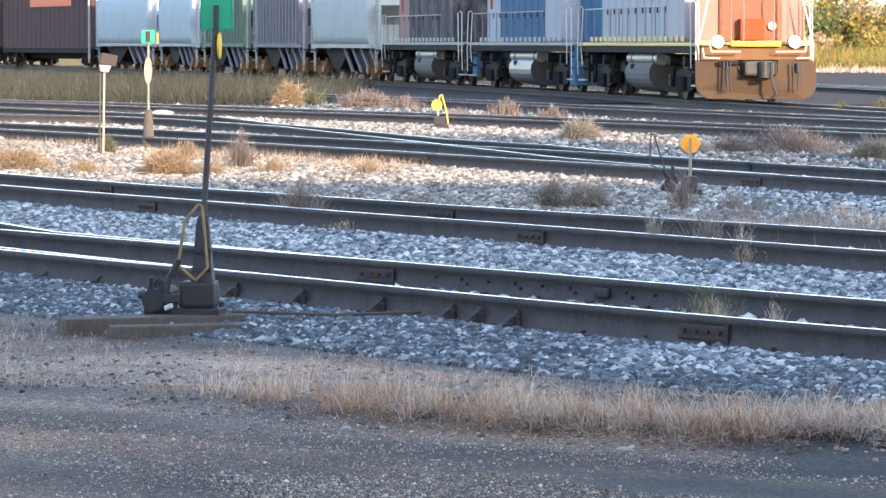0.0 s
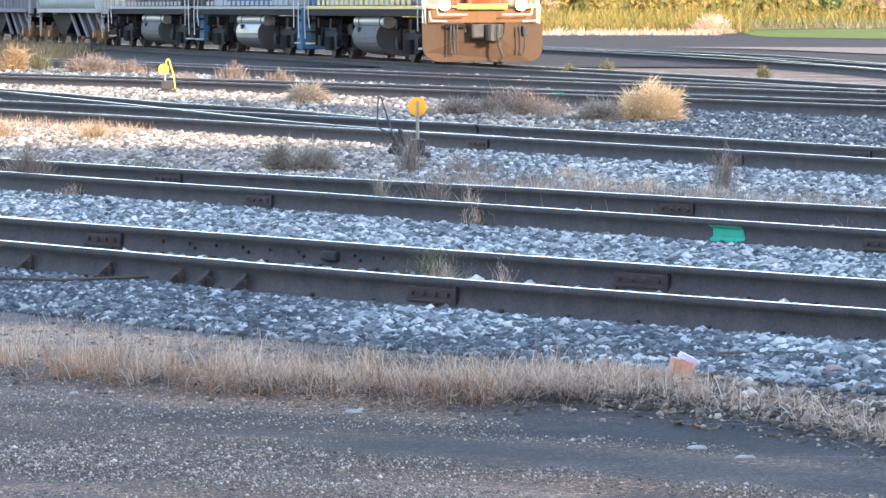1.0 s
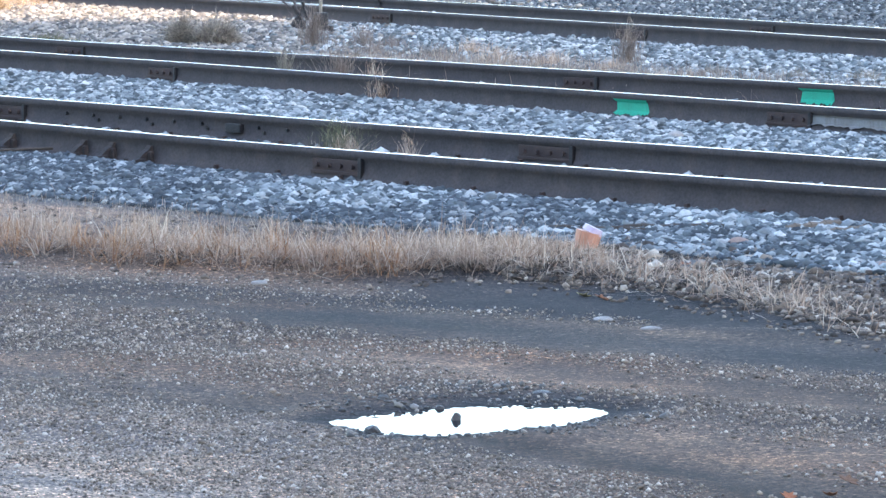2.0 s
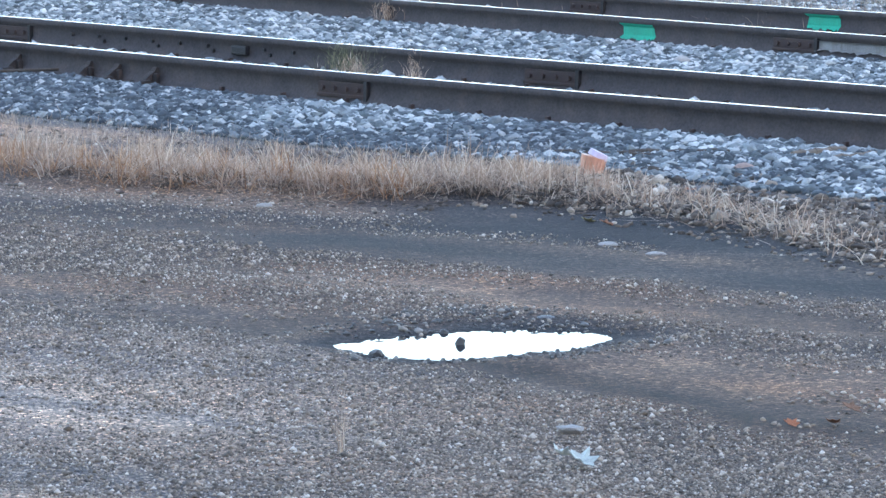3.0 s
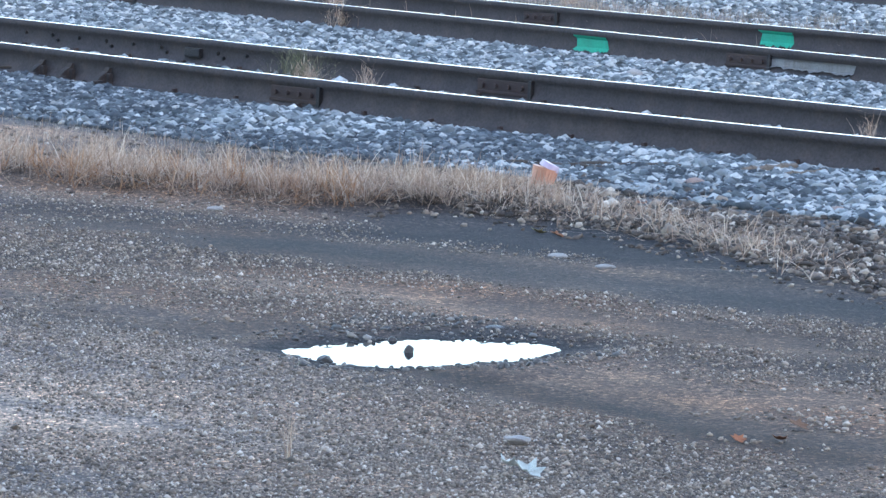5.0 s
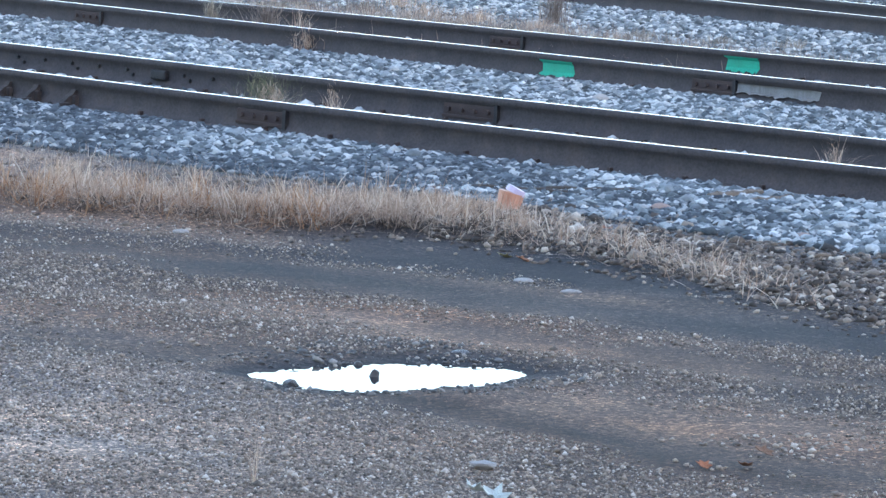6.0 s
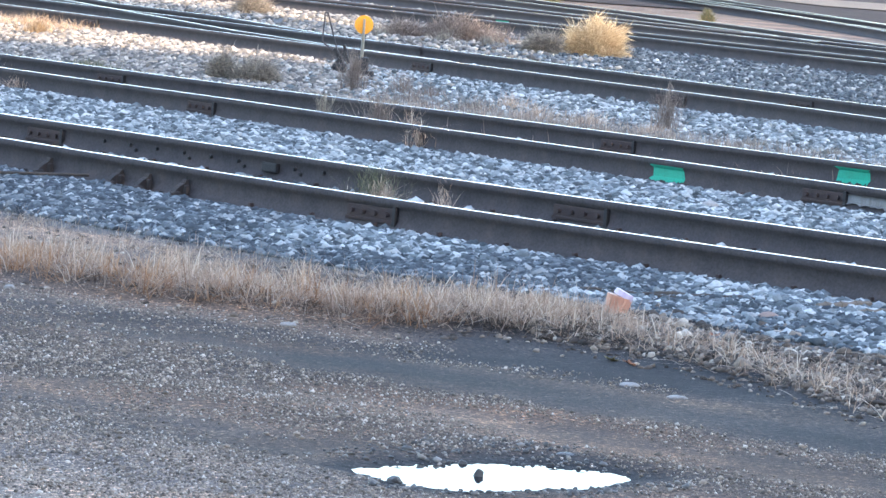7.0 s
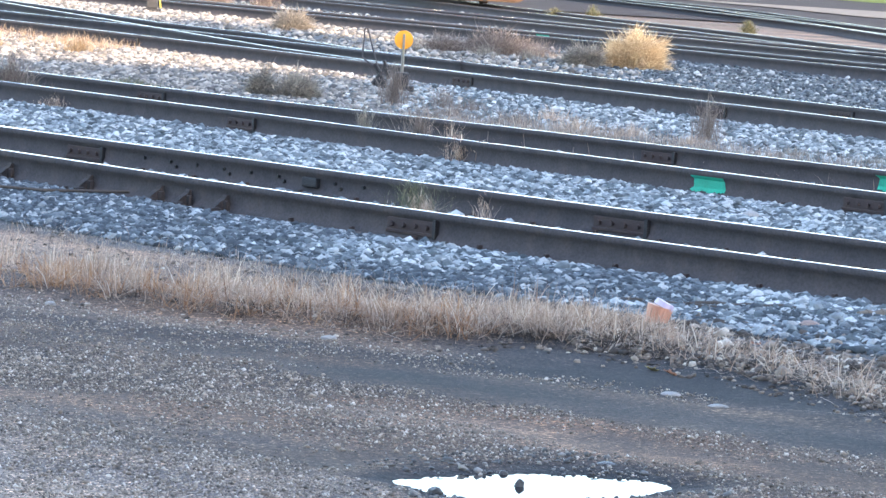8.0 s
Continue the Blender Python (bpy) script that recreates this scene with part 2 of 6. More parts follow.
# ---- ground ----
def ground_material():
    m, n, l, b = material("yard ground", 0.95)
    at = n.new("ShaderNodeAttribute")
    at.attribute_name = "bed"
    big = noise_node(n, l, 0.35, 5, stretch=(0.6, 1.3, 1))
    mid = noise_node(n, l, 2.2, 6)
    fine = noise_node(n, l, 38, 6, rough=0.75)
    grit = noise_node(n, l, 120, 3, rough=0.7)
    dirt = ramp(n, ((0.32, (0.092, 0.078, 0.070)), (0.5, (0.158, 0.128, 0.108)), (0.66, (0.26, 0.205, 0.165))))
    l.new(big.outputs["Fac"], dirt.inputs["Fac"])
    stone = ramp(n, ((0.3, (0.05, 0.05, 0.053)), (0.5, (0.11, 0.108, 0.106)), (0.7, (0.24, 0.235, 0.225))))
    l.new(fine.outputs["Fac"], stone.inputs["Fac"])
    # ragged seam between road and stones
    add = n.new("ShaderNodeMath")
    add.operation = "ADD"
    mm = n.new("ShaderNodeMath")
    mm.operation = "MULTIPLY_ADD"
    l.new(mid.outputs["Fac"], mm.inputs[0])
    mm.inputs[1].default_value, mm.inputs[2].default_value = 0.9, -0.45
    l.new(at.outputs["Fac"], add.inputs[0])
    l.new(mm.outputs[0], add.inputs[1])
    seam = ramp(n, ((0.35, (0, 0, 0)), (0.65, (1, 1, 1))))
    l.new(add.outputs[0], seam.inputs["Fac"])
    sp = ramp(n, ((0.35, (0.62, 0.62, 0.62)), (0.55, (1, 1, 1)), (0.72, (1.7, 1.62, 1.5))))
    l.new(fine.outputs["Fac"], sp.inputs["Fac"])
    d2 = mix_rgb(n, l, 1.0, dirt.outputs["Color"], sp.outputs["Color"], "MULTIPLY")
    md = ramp(n, ((0.35, (0.75, 0.76, 0.8)), (0.65, (1.2, 1.15, 1.1))))
    l.new(mid.outputs["Fac"], md.inputs["Fac"])
    d3 = mix_rgb(n, l, 1.0, d2, md.outputs["Color"], "MULTIPLY")
    tc = n.new("ShaderNodeTexCoord")
    mp = n.new("ShaderNodeMapping")
    mp.inputs["Rotation"].default_value = (0, 0, radians(33))
    mp2 = n.new("ShaderNodeMapping")
    mp2.inputs["Scale"].default_value = (0.16, 1.25, 1)
    streak = n.new("ShaderNodeTexNoise")
    streak.inputs["Scale"].default_value, streak.inputs["Detail"].default_value = 1.0, 5
    l.new(tc.outputs["Object"], mp.inputs["Vector"])
    l.new(mp.outputs["Vector"], mp2.inputs["Vector"])
    l.new(mp2.outputs["Vector"], streak.inputs["Vector"])
    sk = ramp(n, ((0.34, (0.50, 0.54, 0.62)), (0.5, (1, 0.98, 0.95)), (0.66, (1.55, 1.36, 1.18))))
    l.new(streak.outputs["Fac"], sk.inputs["Fac"])
    d3 = mix_rgb(n, l, 1.0, d3, sk.outputs["Color"], "MULTIPLY")
    # single grains of grit, pale on dark
    for scale, top in ((62, 1.9), (130, 2.3)):
        cell = n.new("ShaderNodeTexVoronoi")
        cell.inputs["Scale"].default_value = scale
        ct = n.new("ShaderNodeTexCoord")
        l.new(ct.outputs["Object"], cell.inputs["Vector"])
        bw = n.new("ShaderNodeSeparateColor")
        l.new(cell.outputs["Color"], bw.inputs["Color"])
        gr = ramp(n, ((0.0, (0.52, 0.52, 0.54)), (0.55, (0.88, 0.88, 0.88)), (0.86, (1.15, 1.12, 1.08)), (0.97, (top, 0.92 * top, 0.82 * top))))
        l.new(bw.outputs["Red"], gr.inputs["Fac"])
        d3 = mix_rgb(n, l, 1.0, d3, gr.outputs["Color"], "MULTIPLY")
    ru = n.new("ShaderNodeAttribute")
    ru.attribute_name = "rust"
    d3 = mix_rgb(n, l, ru.outputs["Fac"], d3, mix_rgb(n, l, 1.0, d3, (0.96, 0.77, 0.64), "MULTIPLY"))
    # one mask: wet rim, stains, dust, and the painted shade below the verge
    dp = n.new("ShaderNodeAttribute")
    dp.attribute_name = "damp_shade"
    mr = n.new("ShaderNodeMath")
    mr.operation = "MULTIPLY_ADD"
    mr.inputs[1].default_value, mr.inputs[2].default_value = 0.5, 0.5
    l.new(dp.outputs["Fac"], mr.inputs[0])
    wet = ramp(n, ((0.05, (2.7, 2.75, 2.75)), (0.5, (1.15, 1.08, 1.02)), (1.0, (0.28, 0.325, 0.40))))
    l.new(mr.outputs[0], wet.inputs["Fac"])
    d3 = mix_rgb(n, l, 1.0, d3, wet.outputs["Color"], "MULTIPLY")
    c = mix_rgb(n, l, seam.outputs["Color"], d3, stone.outputs["Color"])
    l.new(c, b.inputs["Base Color"])
    b.inputs["Specular IOR Level"].default_value = 0.5
    b1 = n.new("ShaderNodeBump")
    b1.inputs["Strength"].default_value, b1.inputs["Distance"].default_value = 0.7, 0.02
    l.new(fine.outputs["Fac"], b1.inputs["Height"])
    b2 = n.new("ShaderNodeBump")
    b2.inputs["Strength"].default_value, b2.inputs["Distance"].default_value = 0.4, 0.006
    l.new(grit.outputs["Fac"], b2.inputs["Height"])
    l.new(b1.outputs["Normal"], b2.inputs["Normal"])
    l.new(b2.outputs["Normal"], b.inputs["Normal"])
    return m


PUDDLE = (0.94, 15.43)


def road_relief(x, y):
    """Ruts, bumps and the hollow that holds the puddle."""
    along = x * 0.75
    d = y - (20.2 - 0.75 * x)
    rut = 0.018 * wave(along * 0.25, d * 1.1, 1.0, 1) + 0.010 * wave(x, y, 1.6, 2) + 0.004 * wave(x, y, 6.0, 3)
    return rut


WATER = -0.112


def shore(x, y):
    """Distance outside the puddle's edge (negative inside): a crooked lens that tapers to both ends."""
    if abs(x - PUDDLE[0]) > 1.3 or abs(y - PUDDLE[1]) > 1.2:
        return 9.0
    hi = np.interp(x, (0.39, 0.50, 0.68, 0.83, 1.0, 1.28, 1.38), (15.47, 15.55, 15.69, 15.80, 15.80, 15.78, 15.68))
    lo = np.interp(x, (0.39, 0.43, 0.49, 0.67, 0.82, 0.90, 1.03, 1.21, 1.38), (15.27, 15.13, 15.06, 15.02, 15.04, 15.12, 15.19, 15.33, 15.58))
    end = max(0.40 - x, x - 1.36, 0.0)
    return float(max(abs(y - (hi + lo) / 2) - (hi - lo) / 2, -0.25) + 1.2 * end)


def surface_z(x, y):
    """The ground with its ruts and, round the puddle, a shallow basin."""
    z = float(ground_z(x, y))
    if not (-14 < x < 16 and 7 < y < 70):
        return z
    d = y - float(line_y("A1", x))
    z += road_relief(x, y) * float(np.interp(d, (-4.5, -2.5), (1.0, 0.35)))
    out = shore(x, y)
    if out < 0.55:
        slope = 0.07 if out > 0 else 0.05
        basin = WATER + slope * out + 0.0045 * wave(x, y, 9.0, 61) + 0.0035 * wave(x, y, 24.0, 62)
        k = min(1.0, max(0.0, (0.55 - out) / 0.35))
        z = z * (1 - k) + basin * k
    return z


def verge(x):
    """Where the road ends and dry grass or rubble begins."""
    return np.interp(x, (-6, -1.2, -0.3, 0.6, 1.1, 1.6, 2.0, 2.75, 3.5, 5.2), (24.8, 21.3, 20.65, 20.25, 20.25, 19.9, 19.4, 17.7, 16.2, 13.4))


# long stains on the road: x0, y0, x1, y1, half width, strength
DARK_STAINS = ((-1.2, 19.55, 0.5, 18.8, 0.22, 0.65), (0.4, 18.75, 2.4, 17.1, 0.6, 0.95), (-0.9, 16.4, 0.1, 15.7, 0.20, 0.6), (0.7, 17.4, 1.8, 16.6, 0.22, 0.55),
               (1.2, 16.95, 2.8, 15.7, 0.32, 0.75), (-1.4, 17.5, -0.2, 16.9, 0.15, 0.35), (0.9, 14.75, 2.1, 13.15, 0.17, 0.75), (-2.4, 20.2, -1.2, 19.4, 0.2, 0.35))
RUST_STAINS = ((0.9, 14.75, 2.1, 13.15, 0.25, 1.0), (-1.0, 18.1, 0.4, 16.2, 0.45, 0.7), (0.3, 17.9, 1.6, 16.9, 0.3, 0.6), (1.3, 16.4, 2.6, 15.3, 0.5, 0.4), (1.5, 14.3, 2.4, 13.6, 0.5, 0.6), (-2.8, 20.9, 0.2, 19.3, 0.4, 0.6))


def stain(table, x, y):
    v = 0.0
    for x0, y0, x1, y1, w, k in table:
        dx, dy = x1 - x0, y1 - y0
        t = min(1.0, max(0.0, ((x - x0) * dx + (y - y0) * dy) / (dx * dx + dy * dy)))
        d = math.hypot(x - x0 - t * dx, y - y0 - t * dy)
        if d < 3 * w:
            v = max(v, k * math.exp(-(d / w) ** 2))
    return v


def damp_shade_at(x, y):
    """Shade painted at the foot of the verge, a wet rim round the puddle, long dark stains, pale dust on the near road.
    """
    d = y - float(verge(x)) + 0.25 * wave(x, y, 1.3, 71)
    # shade below the grass edge, put into the ground colour
    v = float(np.interp(d, (-2.0, -1.1, 0.1, 0.6, 1.0), (0, 0.95, 1, 0.7, 0.1))) * float(np.interp(x, (-0.5, 0.5, 1.0), (0.25, 0.6, 1.0)))
    v = max(v, float(np.interp(shore(x, y) + 0.10 * wave(x, y, 3.0, 74), (0.05, 0.36), (1.0, 0.0))))
    v = max(v, stain(DARK_STAINS, x + 0.12 * wave(x, y, 1.7, 75), y + 0.18 * wave(x, y, 1.1, 76)))
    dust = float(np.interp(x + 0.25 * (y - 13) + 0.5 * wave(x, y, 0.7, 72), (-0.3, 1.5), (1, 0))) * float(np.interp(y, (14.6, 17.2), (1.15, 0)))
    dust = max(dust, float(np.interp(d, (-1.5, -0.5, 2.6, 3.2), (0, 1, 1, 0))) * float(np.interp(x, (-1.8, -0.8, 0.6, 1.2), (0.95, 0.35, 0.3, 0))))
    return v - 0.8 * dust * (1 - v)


def build_ground():
    xs = np.unique(np.concatenate([np.linspace(-900, -60, 15), np.linspace(-60, -14, 24), np.arange(-14, -0.2, 0.2), np.arange(-0.2, 2.2, 0.02), np.arange(2.2, 16, 0.2), np.linspace(16, 60, 24), np.linspace(60, 900, 15)]))
    ys = np.unique(np.concatenate([np.linspace(-300, 0, 12), np.linspace(0, 9, 10), np.arange(9, 14.6, 0.1), np.arange(14.6, 16.3, 0.02), np.arange(16.2, 30, 0.10), np.arange(30, 60, 0.3), np.linspace(60, 240, 90), np.linspace(240, 2500, 26)]))
    X, Y = np.meshgrid(xs, ys)
    Z = ground_z(X, Y)
    bed = np.zeros_like(Z)
    damp_shade = np.zeros_like(Z)
    rust = np.zeros_like(Z)
    for i in range(len(ys)):
        for j in range(len(xs)):
            x, y = X[i, j], Y[i, j]
            d = y - line_y("A1", x)
            Z[i, j] = surface_z(x, y)
            if -6 < x < 6 and 9 < y < 27:
                damp_shade[i, j] = damp_shade_at(x, y)
                rust[i, j] = stain(RUST_STAINS, x + 0.15 * wave(x, y, 1.5, 77), y + 0.2 * wave(x, y, 1.2, 78))
            bed[i, j] = np.interp(d, (-3.6, -2.2), (0.0, 1.0)) * np.interp(y, (60, 85), (1.0, 0.35))
    nx, ny = len(xs), len(ys)
    verts = np.stack([X, Y, Z], -1).reshape(-1, 3)
    idx = np.arange(nx * ny).reshape(ny, nx)
    faces = np.stack([idx[:-1, :-1], idx[:-1, 1:], idx[1:, 1:], idx[1:, :-1]], -1).reshape(-1, 4)
    me = raw_mesh("ground", verts, faces, True)
    a = me.attributes.new("bed", "FLOAT", "POINT")
    a.data.foreach_set("value", bed.ravel().astype(np.float32))
    a = me.attributes.new("damp_shade", "FLOAT", "POINT")
    a.data.foreach_set("value", damp_shade.ravel().astype(np.float32))
    a = me.attributes.new("rust", "FLOAT", "POINT")
    a.data.foreach_set("value", rust.ravel().astype(np.float32))
    ob = part("ground", me, ground_material())
    return tagged(ob, "dark gravelly yard ground with packed dirt and stones", "ground", kind="structure")


ground = build_ground()


# ---- rails ----
def sweep(pts, profile, closed=True):
    """A profile (across, up) drawn along a line of points."""
    pts = [Vector(p) for p in pts]
    n, k = len(pts), len(profile)
    verts, faces = [], []
    for i, p in enumerate(pts):
        t = (pts[min(i + 1, n - 1)] - pts[max(i - 1, 0)]).normalized()
        s = Vector((t.y, -t.x, 0)).normalized()
        for u, v in profile:
            verts.append(p + s * u + Vector((0, 0, v)))
    for i in range(n - 1):
        for j in range(k):
            a, b = i * k + j, i * k + (j + 1) % k
            faces.append((a, b, b + k, a + k))
    return verts, faces, k


RAIL_PROFILE = [(-0.062, -0.19), (0.062, -0.19), (0.062, -0.176), (0.040, -0.160), (0.016, -0.125), (0.014, -0.055), (0.034, -0.040), (0.036, -0.012),
                (0.021, 0.0), (-0.021, 0.0), (-0.036, -0.012), (-0.034, -0.040), (-0.014, -0.055), (-0.016, -0.125), (-0.040, -0.160), (-0.062, -0.176)]


def rail_mesh(pts):
    v, f, k = sweep(pts, RAIL_PROFILE)
    me = raw_mesh("rail", v, f)
    me.materials.append(RAIL)
    me.materials.append(HEAD)
    top = [1 if (i % k) in (8,) else 0 for i in range(len(f))]
    me.polygons.foreach_set("material_index", np.array(top, np.int32))
    return me


def rail_points(key, x0, x1, step=0.4, top=0.18, shift=0.0):
    out = []
    for x in np.arange(x0, x1 + step / 2, step):
        y = float(line_y(key, x)) + shift
        out.append((x, y, top + float(gz(y)) + 0.006 * wave(x, y, 0.25, 5)))
    return out


def tie_mesh(length):
    return mesh_of(B(-length / 2, length / 2, -0.115, 0.115, -0.16, -0.012, bevel=0.012), "tie")


def track(label, near, far, x0, x1, ties=None, lift=0.0):
    t = thing("railway_track", label, "railway track", group="yard tracks")
    for key in (near, far):
        part("rail", rail_mesh(rail_points(key, x0, x1)), None, t, "worn steel rail with a polished head")
    if ties:
        lo, hi, step = ties
        me = tie_mesh(2.6)
        x = lo
        while x < hi:
            ya, yb = float(line_y(near, x)), float(line_y(far, x))
            slope = (float(line_y(near, x + 0.1)) - ya) / 0.1
            d = Vector((1, slope, 0)).normalized()
            nrm = Vector((-d.y, d.x, 0))
            if nrm.y < 0:
                nrm = -nrm
            gauge = (yb - ya) * nrm.y
            c = Vector((x, ya, 0)) + nrm * gauge / 2
            o = part("tie", me, TIMBER, t)
            o.matrix_basis = Matrix.Translation((c.x, c.y, float(gz(c.y)) + 0.018 + lift)) @ Matrix.Rotation(math.atan2(nrm.y, nrm.x), 4, "Z")
            x += step * d.x
    return t


track_a = track("yard track beside the road with rusty jointed rails in ballast", "A1", "A2", -16, 18, ties=(-7.0, 6.5, 0.55))
track_b = track("second yard track, rusty rails marked with green paint", "B1", "B2", -22, 20, ties=(-9.0, 6.5, 0.55))
track_c = track("third yard track leading into a turnout", "C1", "C2", -30, 22)
track_d = track("fourth yard track in shallow ballast", "D1", "D2", -40, 26)
track_e = track("fifth yard track curving through the yard", "E1", "E2", -40, 26)

# ---- turnouts and rail fittings ----
def rail_between(parent, pts, label="switch rail beside the running rail"):
    ps = [(x, y, 0.18 + float(gz(y))) for x, y in pts]
    fine = []
    for a, b in zip(ps, ps[1:]):
        for k in range(8):
            fine.append(tuple(Vector(a).lerp(Vector(b), k / 8)))
    fine.append(ps[-1])
    return part("rail", rail_mesh(fine), None, parent, label)


rail_between(track_a, [(-2.1, 30.72), (-3.1, 32.0), (-4.4, 33.6), (-5.05, 34.9), (-9.0, 42.6)])
rail_between(track_a, [(-2.0, 28.14), (-3.5, 29.92), (-5.0, 31.85), (-9.0, 37.2)])
rail_between(track_c, [(1.7, 52.0), (0.6, 54.25), (-0.9, 59.2), (-2.4, 62.0), (-4.4, 68.0), (-5.7, 71.4), (-7.1, 76.6), (-9.5, 80.4), (-12.4, 84.8), (-22, 99)], "curved turnout rail leading away")
rail_between(track_c, [(1.9, 47.55), (0.9, 49.45), (-0.6, 53.2), (-2.6, 60.0), (-5.4, 69.3), (-7.8, 74.8), (-9.1, 76.9), (-11.4, 78.3), (-22, 91)], "curved turnout rail leading away")


def frame_on(key, x):
    """Place on a rail: the point, the direction along it, and the side that faces the road."""
    y = float(line_y(key, x))
    s = (float(line_y(key, x + 0.05)) - y) / 0.05
    d = Vector((1, s, 0)).normalized()
    return Vector((x, y, float(gz(y)) + 0.18)), d, Vector((d.y, -d.x, 0))


def rail_matrix(key, x):
    p, d, side = frame_on(key, x)
    if side.y > 0:
        side = -side
    return Matrix(((d.x, side.x, 0, p.x), (d.y, side.y, 0, p.y), (0, 0, 1, p.z), (0, 0, 0, 1)))


def joint_bar(parent, key, x0, x1, bolts=4):
    m = rail_matrix(key, (x0 + x1) / 2)
    half = (x1 - x0) / 2 / abs(m[0][0])
    bm = B(-half, half, 0.014, 0.032, -0.138, -0.060, bevel=0.007)
    box(bm, -half, half, 0.026, 0.044, -0.150, -0.130, bevel=0.004)
    bar = part("joint_bar", bm, RUST, parent, "rust-brown joint bar bolted to the rail")
    bar.matrix_basis = m
    for i in range(bolts):
        u = -half + (i + 0.5) * 2 * half / bolts
        b = rod(bmesh.new(), (u, 0.030, -0.097), (u, 0.052, -0.097), 0.015, seg=6)
        part("bolt", b, RUST, bar)
    part("end_post", B(half, half + 0.028, 0.011, 0.045, -0.17, -0.045, bevel=0.003), BLACK_IRON, bar)
    return bar


for tr, key, a, b in ((track_a, "A1", 0.447, 0.718), (track_a, "A2", 1.75, 2.05), (track_a, "A2", -1.774, -1.516), (track_b, "B2", 2.60, 2.835), (track_b, "B1", 3.704, 3.96),
                      (track_b, "B1", -4.52, -4.33), (track_b, "B1", -0.75, -0.53), (track_b, "B2", -1.68, -1.43), (track_b, "B2", -5.42, -5.22),
                      (track_c, "C1", 1.5, 1.7), (track_c, "C1", 3.9, 4.15), (track_c, "C2", 5.4, 5.6), (track_c, "C1", -2.6, -2.4), (track_a, "A2", -6.4, -6.1)):
    joint_bar(tr, key, a, b)


def paint_patch(parent, key, x0, x1, mat, label, z0=-0.162, z1=-0.040, ragged=True):
    """A sprayed mark on the side of a rail, with a ragged lower edge."""
    m = rail_matrix(key, (x0 + x1) / 2)
    half = (x1 - x0) / 2 / abs(m[0][0])
    bm = bmesh.new()
    n = 22
    rows = []
    r = random.Random(int(x0 * 100))
    for z, off in ((z1, 0.040), (min(z1 - 0.002, -0.046), 0.037), (-0.064, 0.0185), (-0.122, 0.0205), (z0, 0.050)):
        row = []
        for i in range(n + 1):
            e = r.uniform(-0.022, 0.016) if ragged and i in (0, n) else 0
            dz = r.uniform(-0.006, 0.022) if ragged and z == z0 else 0
            row.append(bm.verts.new((-half + 2 * half * i / n + e, max(0.020, off - 0.8 * dz) if z == z0 else off, z + dz)))
        rows.append(row)
    for a, b in zip(rows, rows[1:]):
        for i in range(n):
            bm.faces.new((a[i], a[i + 1], b[i + 1], b[i]))
    o = part("paint_mark", bm, mat, parent, label)
    o.matrix_basis = m
    return o


paint_patch(track_b, "B1", 2.745, 2.955, SPRAY, "bright green sprayed mark on rail")
paint_patch(track_b, "B2", 4.265, 4.49, SPRAY, "bright green sprayed mark on rail")
paint_patch(track_b, "B1", 3.975, 4.47, PALE_GREY, "pale grey primed stretch of rail", z0=-0.140, z1=-0.060, ragged=True)
paint_patch(track_d, "D2", 3.55, 3.75, SPRAY, "faded green sprayed mark on rail")


def spike_mesh():
    bm = B(-0.012, 0.012, 0.055, 0.085, -0.172, -0.148, bevel=0.004)
    return mesh_of(bm, "spike")


BRACE_IRON = painted("brown greasy iron", (0.046, 0.038, 0.036), (0.085, 0.06, 0.05), 0.5, 0.85, 12)


def brace(parent, x):
    """Switch brace with its plate on a tie, against the outside of the near rail."""
    m = rail_matrix("A1", x)
    bm = B(-0.09, 0.09, 0.03, 0.24, -0.192, -0.176, bevel=0.004)
    prism(bm, [(0.040, -0.176), (0.20, -0.176), (0.20, -0.160), (0.15, -0.150), (0.10, -0.112), (0.065, -0.095), (0.05, -0.070), (0.032, -0.072)], "x", -0.030, 0.014)
    box(bm, -0.055, 0.045, 0.045, 0.080, -0.176, -0.105, bevel=0.010)
    box(bm, 0.020, 0.060, 0.13, 0.20, -0.176, -0.145, bevel=0.008)
    for u, v in ((0.062, 0.20), (-0.06, 0.19), (-0.062, 0.10)):
        rod(bm, (u, v, -0.176), (u, v, -0.148), 0.013, seg=7)
    o = part("rail_brace", bm, BRACE_IRON, parent, "rusty steel rail brace on a tie plate")
    o.matrix_basis = m


for x in (-0.531, -0.771, -0.956, -1.436, -2.0, -2.5, -3.1, -3.55, -4.0):
    brace(track_a, x)


def web_bolt(parent, key, x, z):
    o = part("bolt", rod(bmesh.new(), (0, 0.014, z), (0, 0.034, z), 0.014, 0.011, 6), BLACK_IRON, parent)
    o.matrix_basis = rail_matrix(key, x)


for k in range(9):
    web_bolt(track_a, "A2", -1.20 + 0.19 * k, -0.082)
    if k % 2:
        web_bolt(track_a, "A2", -1.16 + 0.19 * k, -0.112)
# heel block of the switch point
o = part("heel_block", B(-0.075, 0.075, 0.016, 0.055, -0.125, -0.062, bevel=0.010), BLACK_IRON, track_a)
o.matrix_basis = rail_matrix("A2", -0.02)
sp = spike_mesh()
for key, tr, x0, x1 in (("A1", track_a, -0.1, 5.2), ("A2", track_a, -4.5, 5.0), ("B1", track_b, -6.0, 5.0), ("B2", track_b, -6.0, 5.0)):
    x = x0
    while x < x1:
        o = part("spike", sp, RUST, tr)
        o.matrix_basis = rail_matrix(key, x)
        x += 0.37 if key[0] == "A" else 0.36


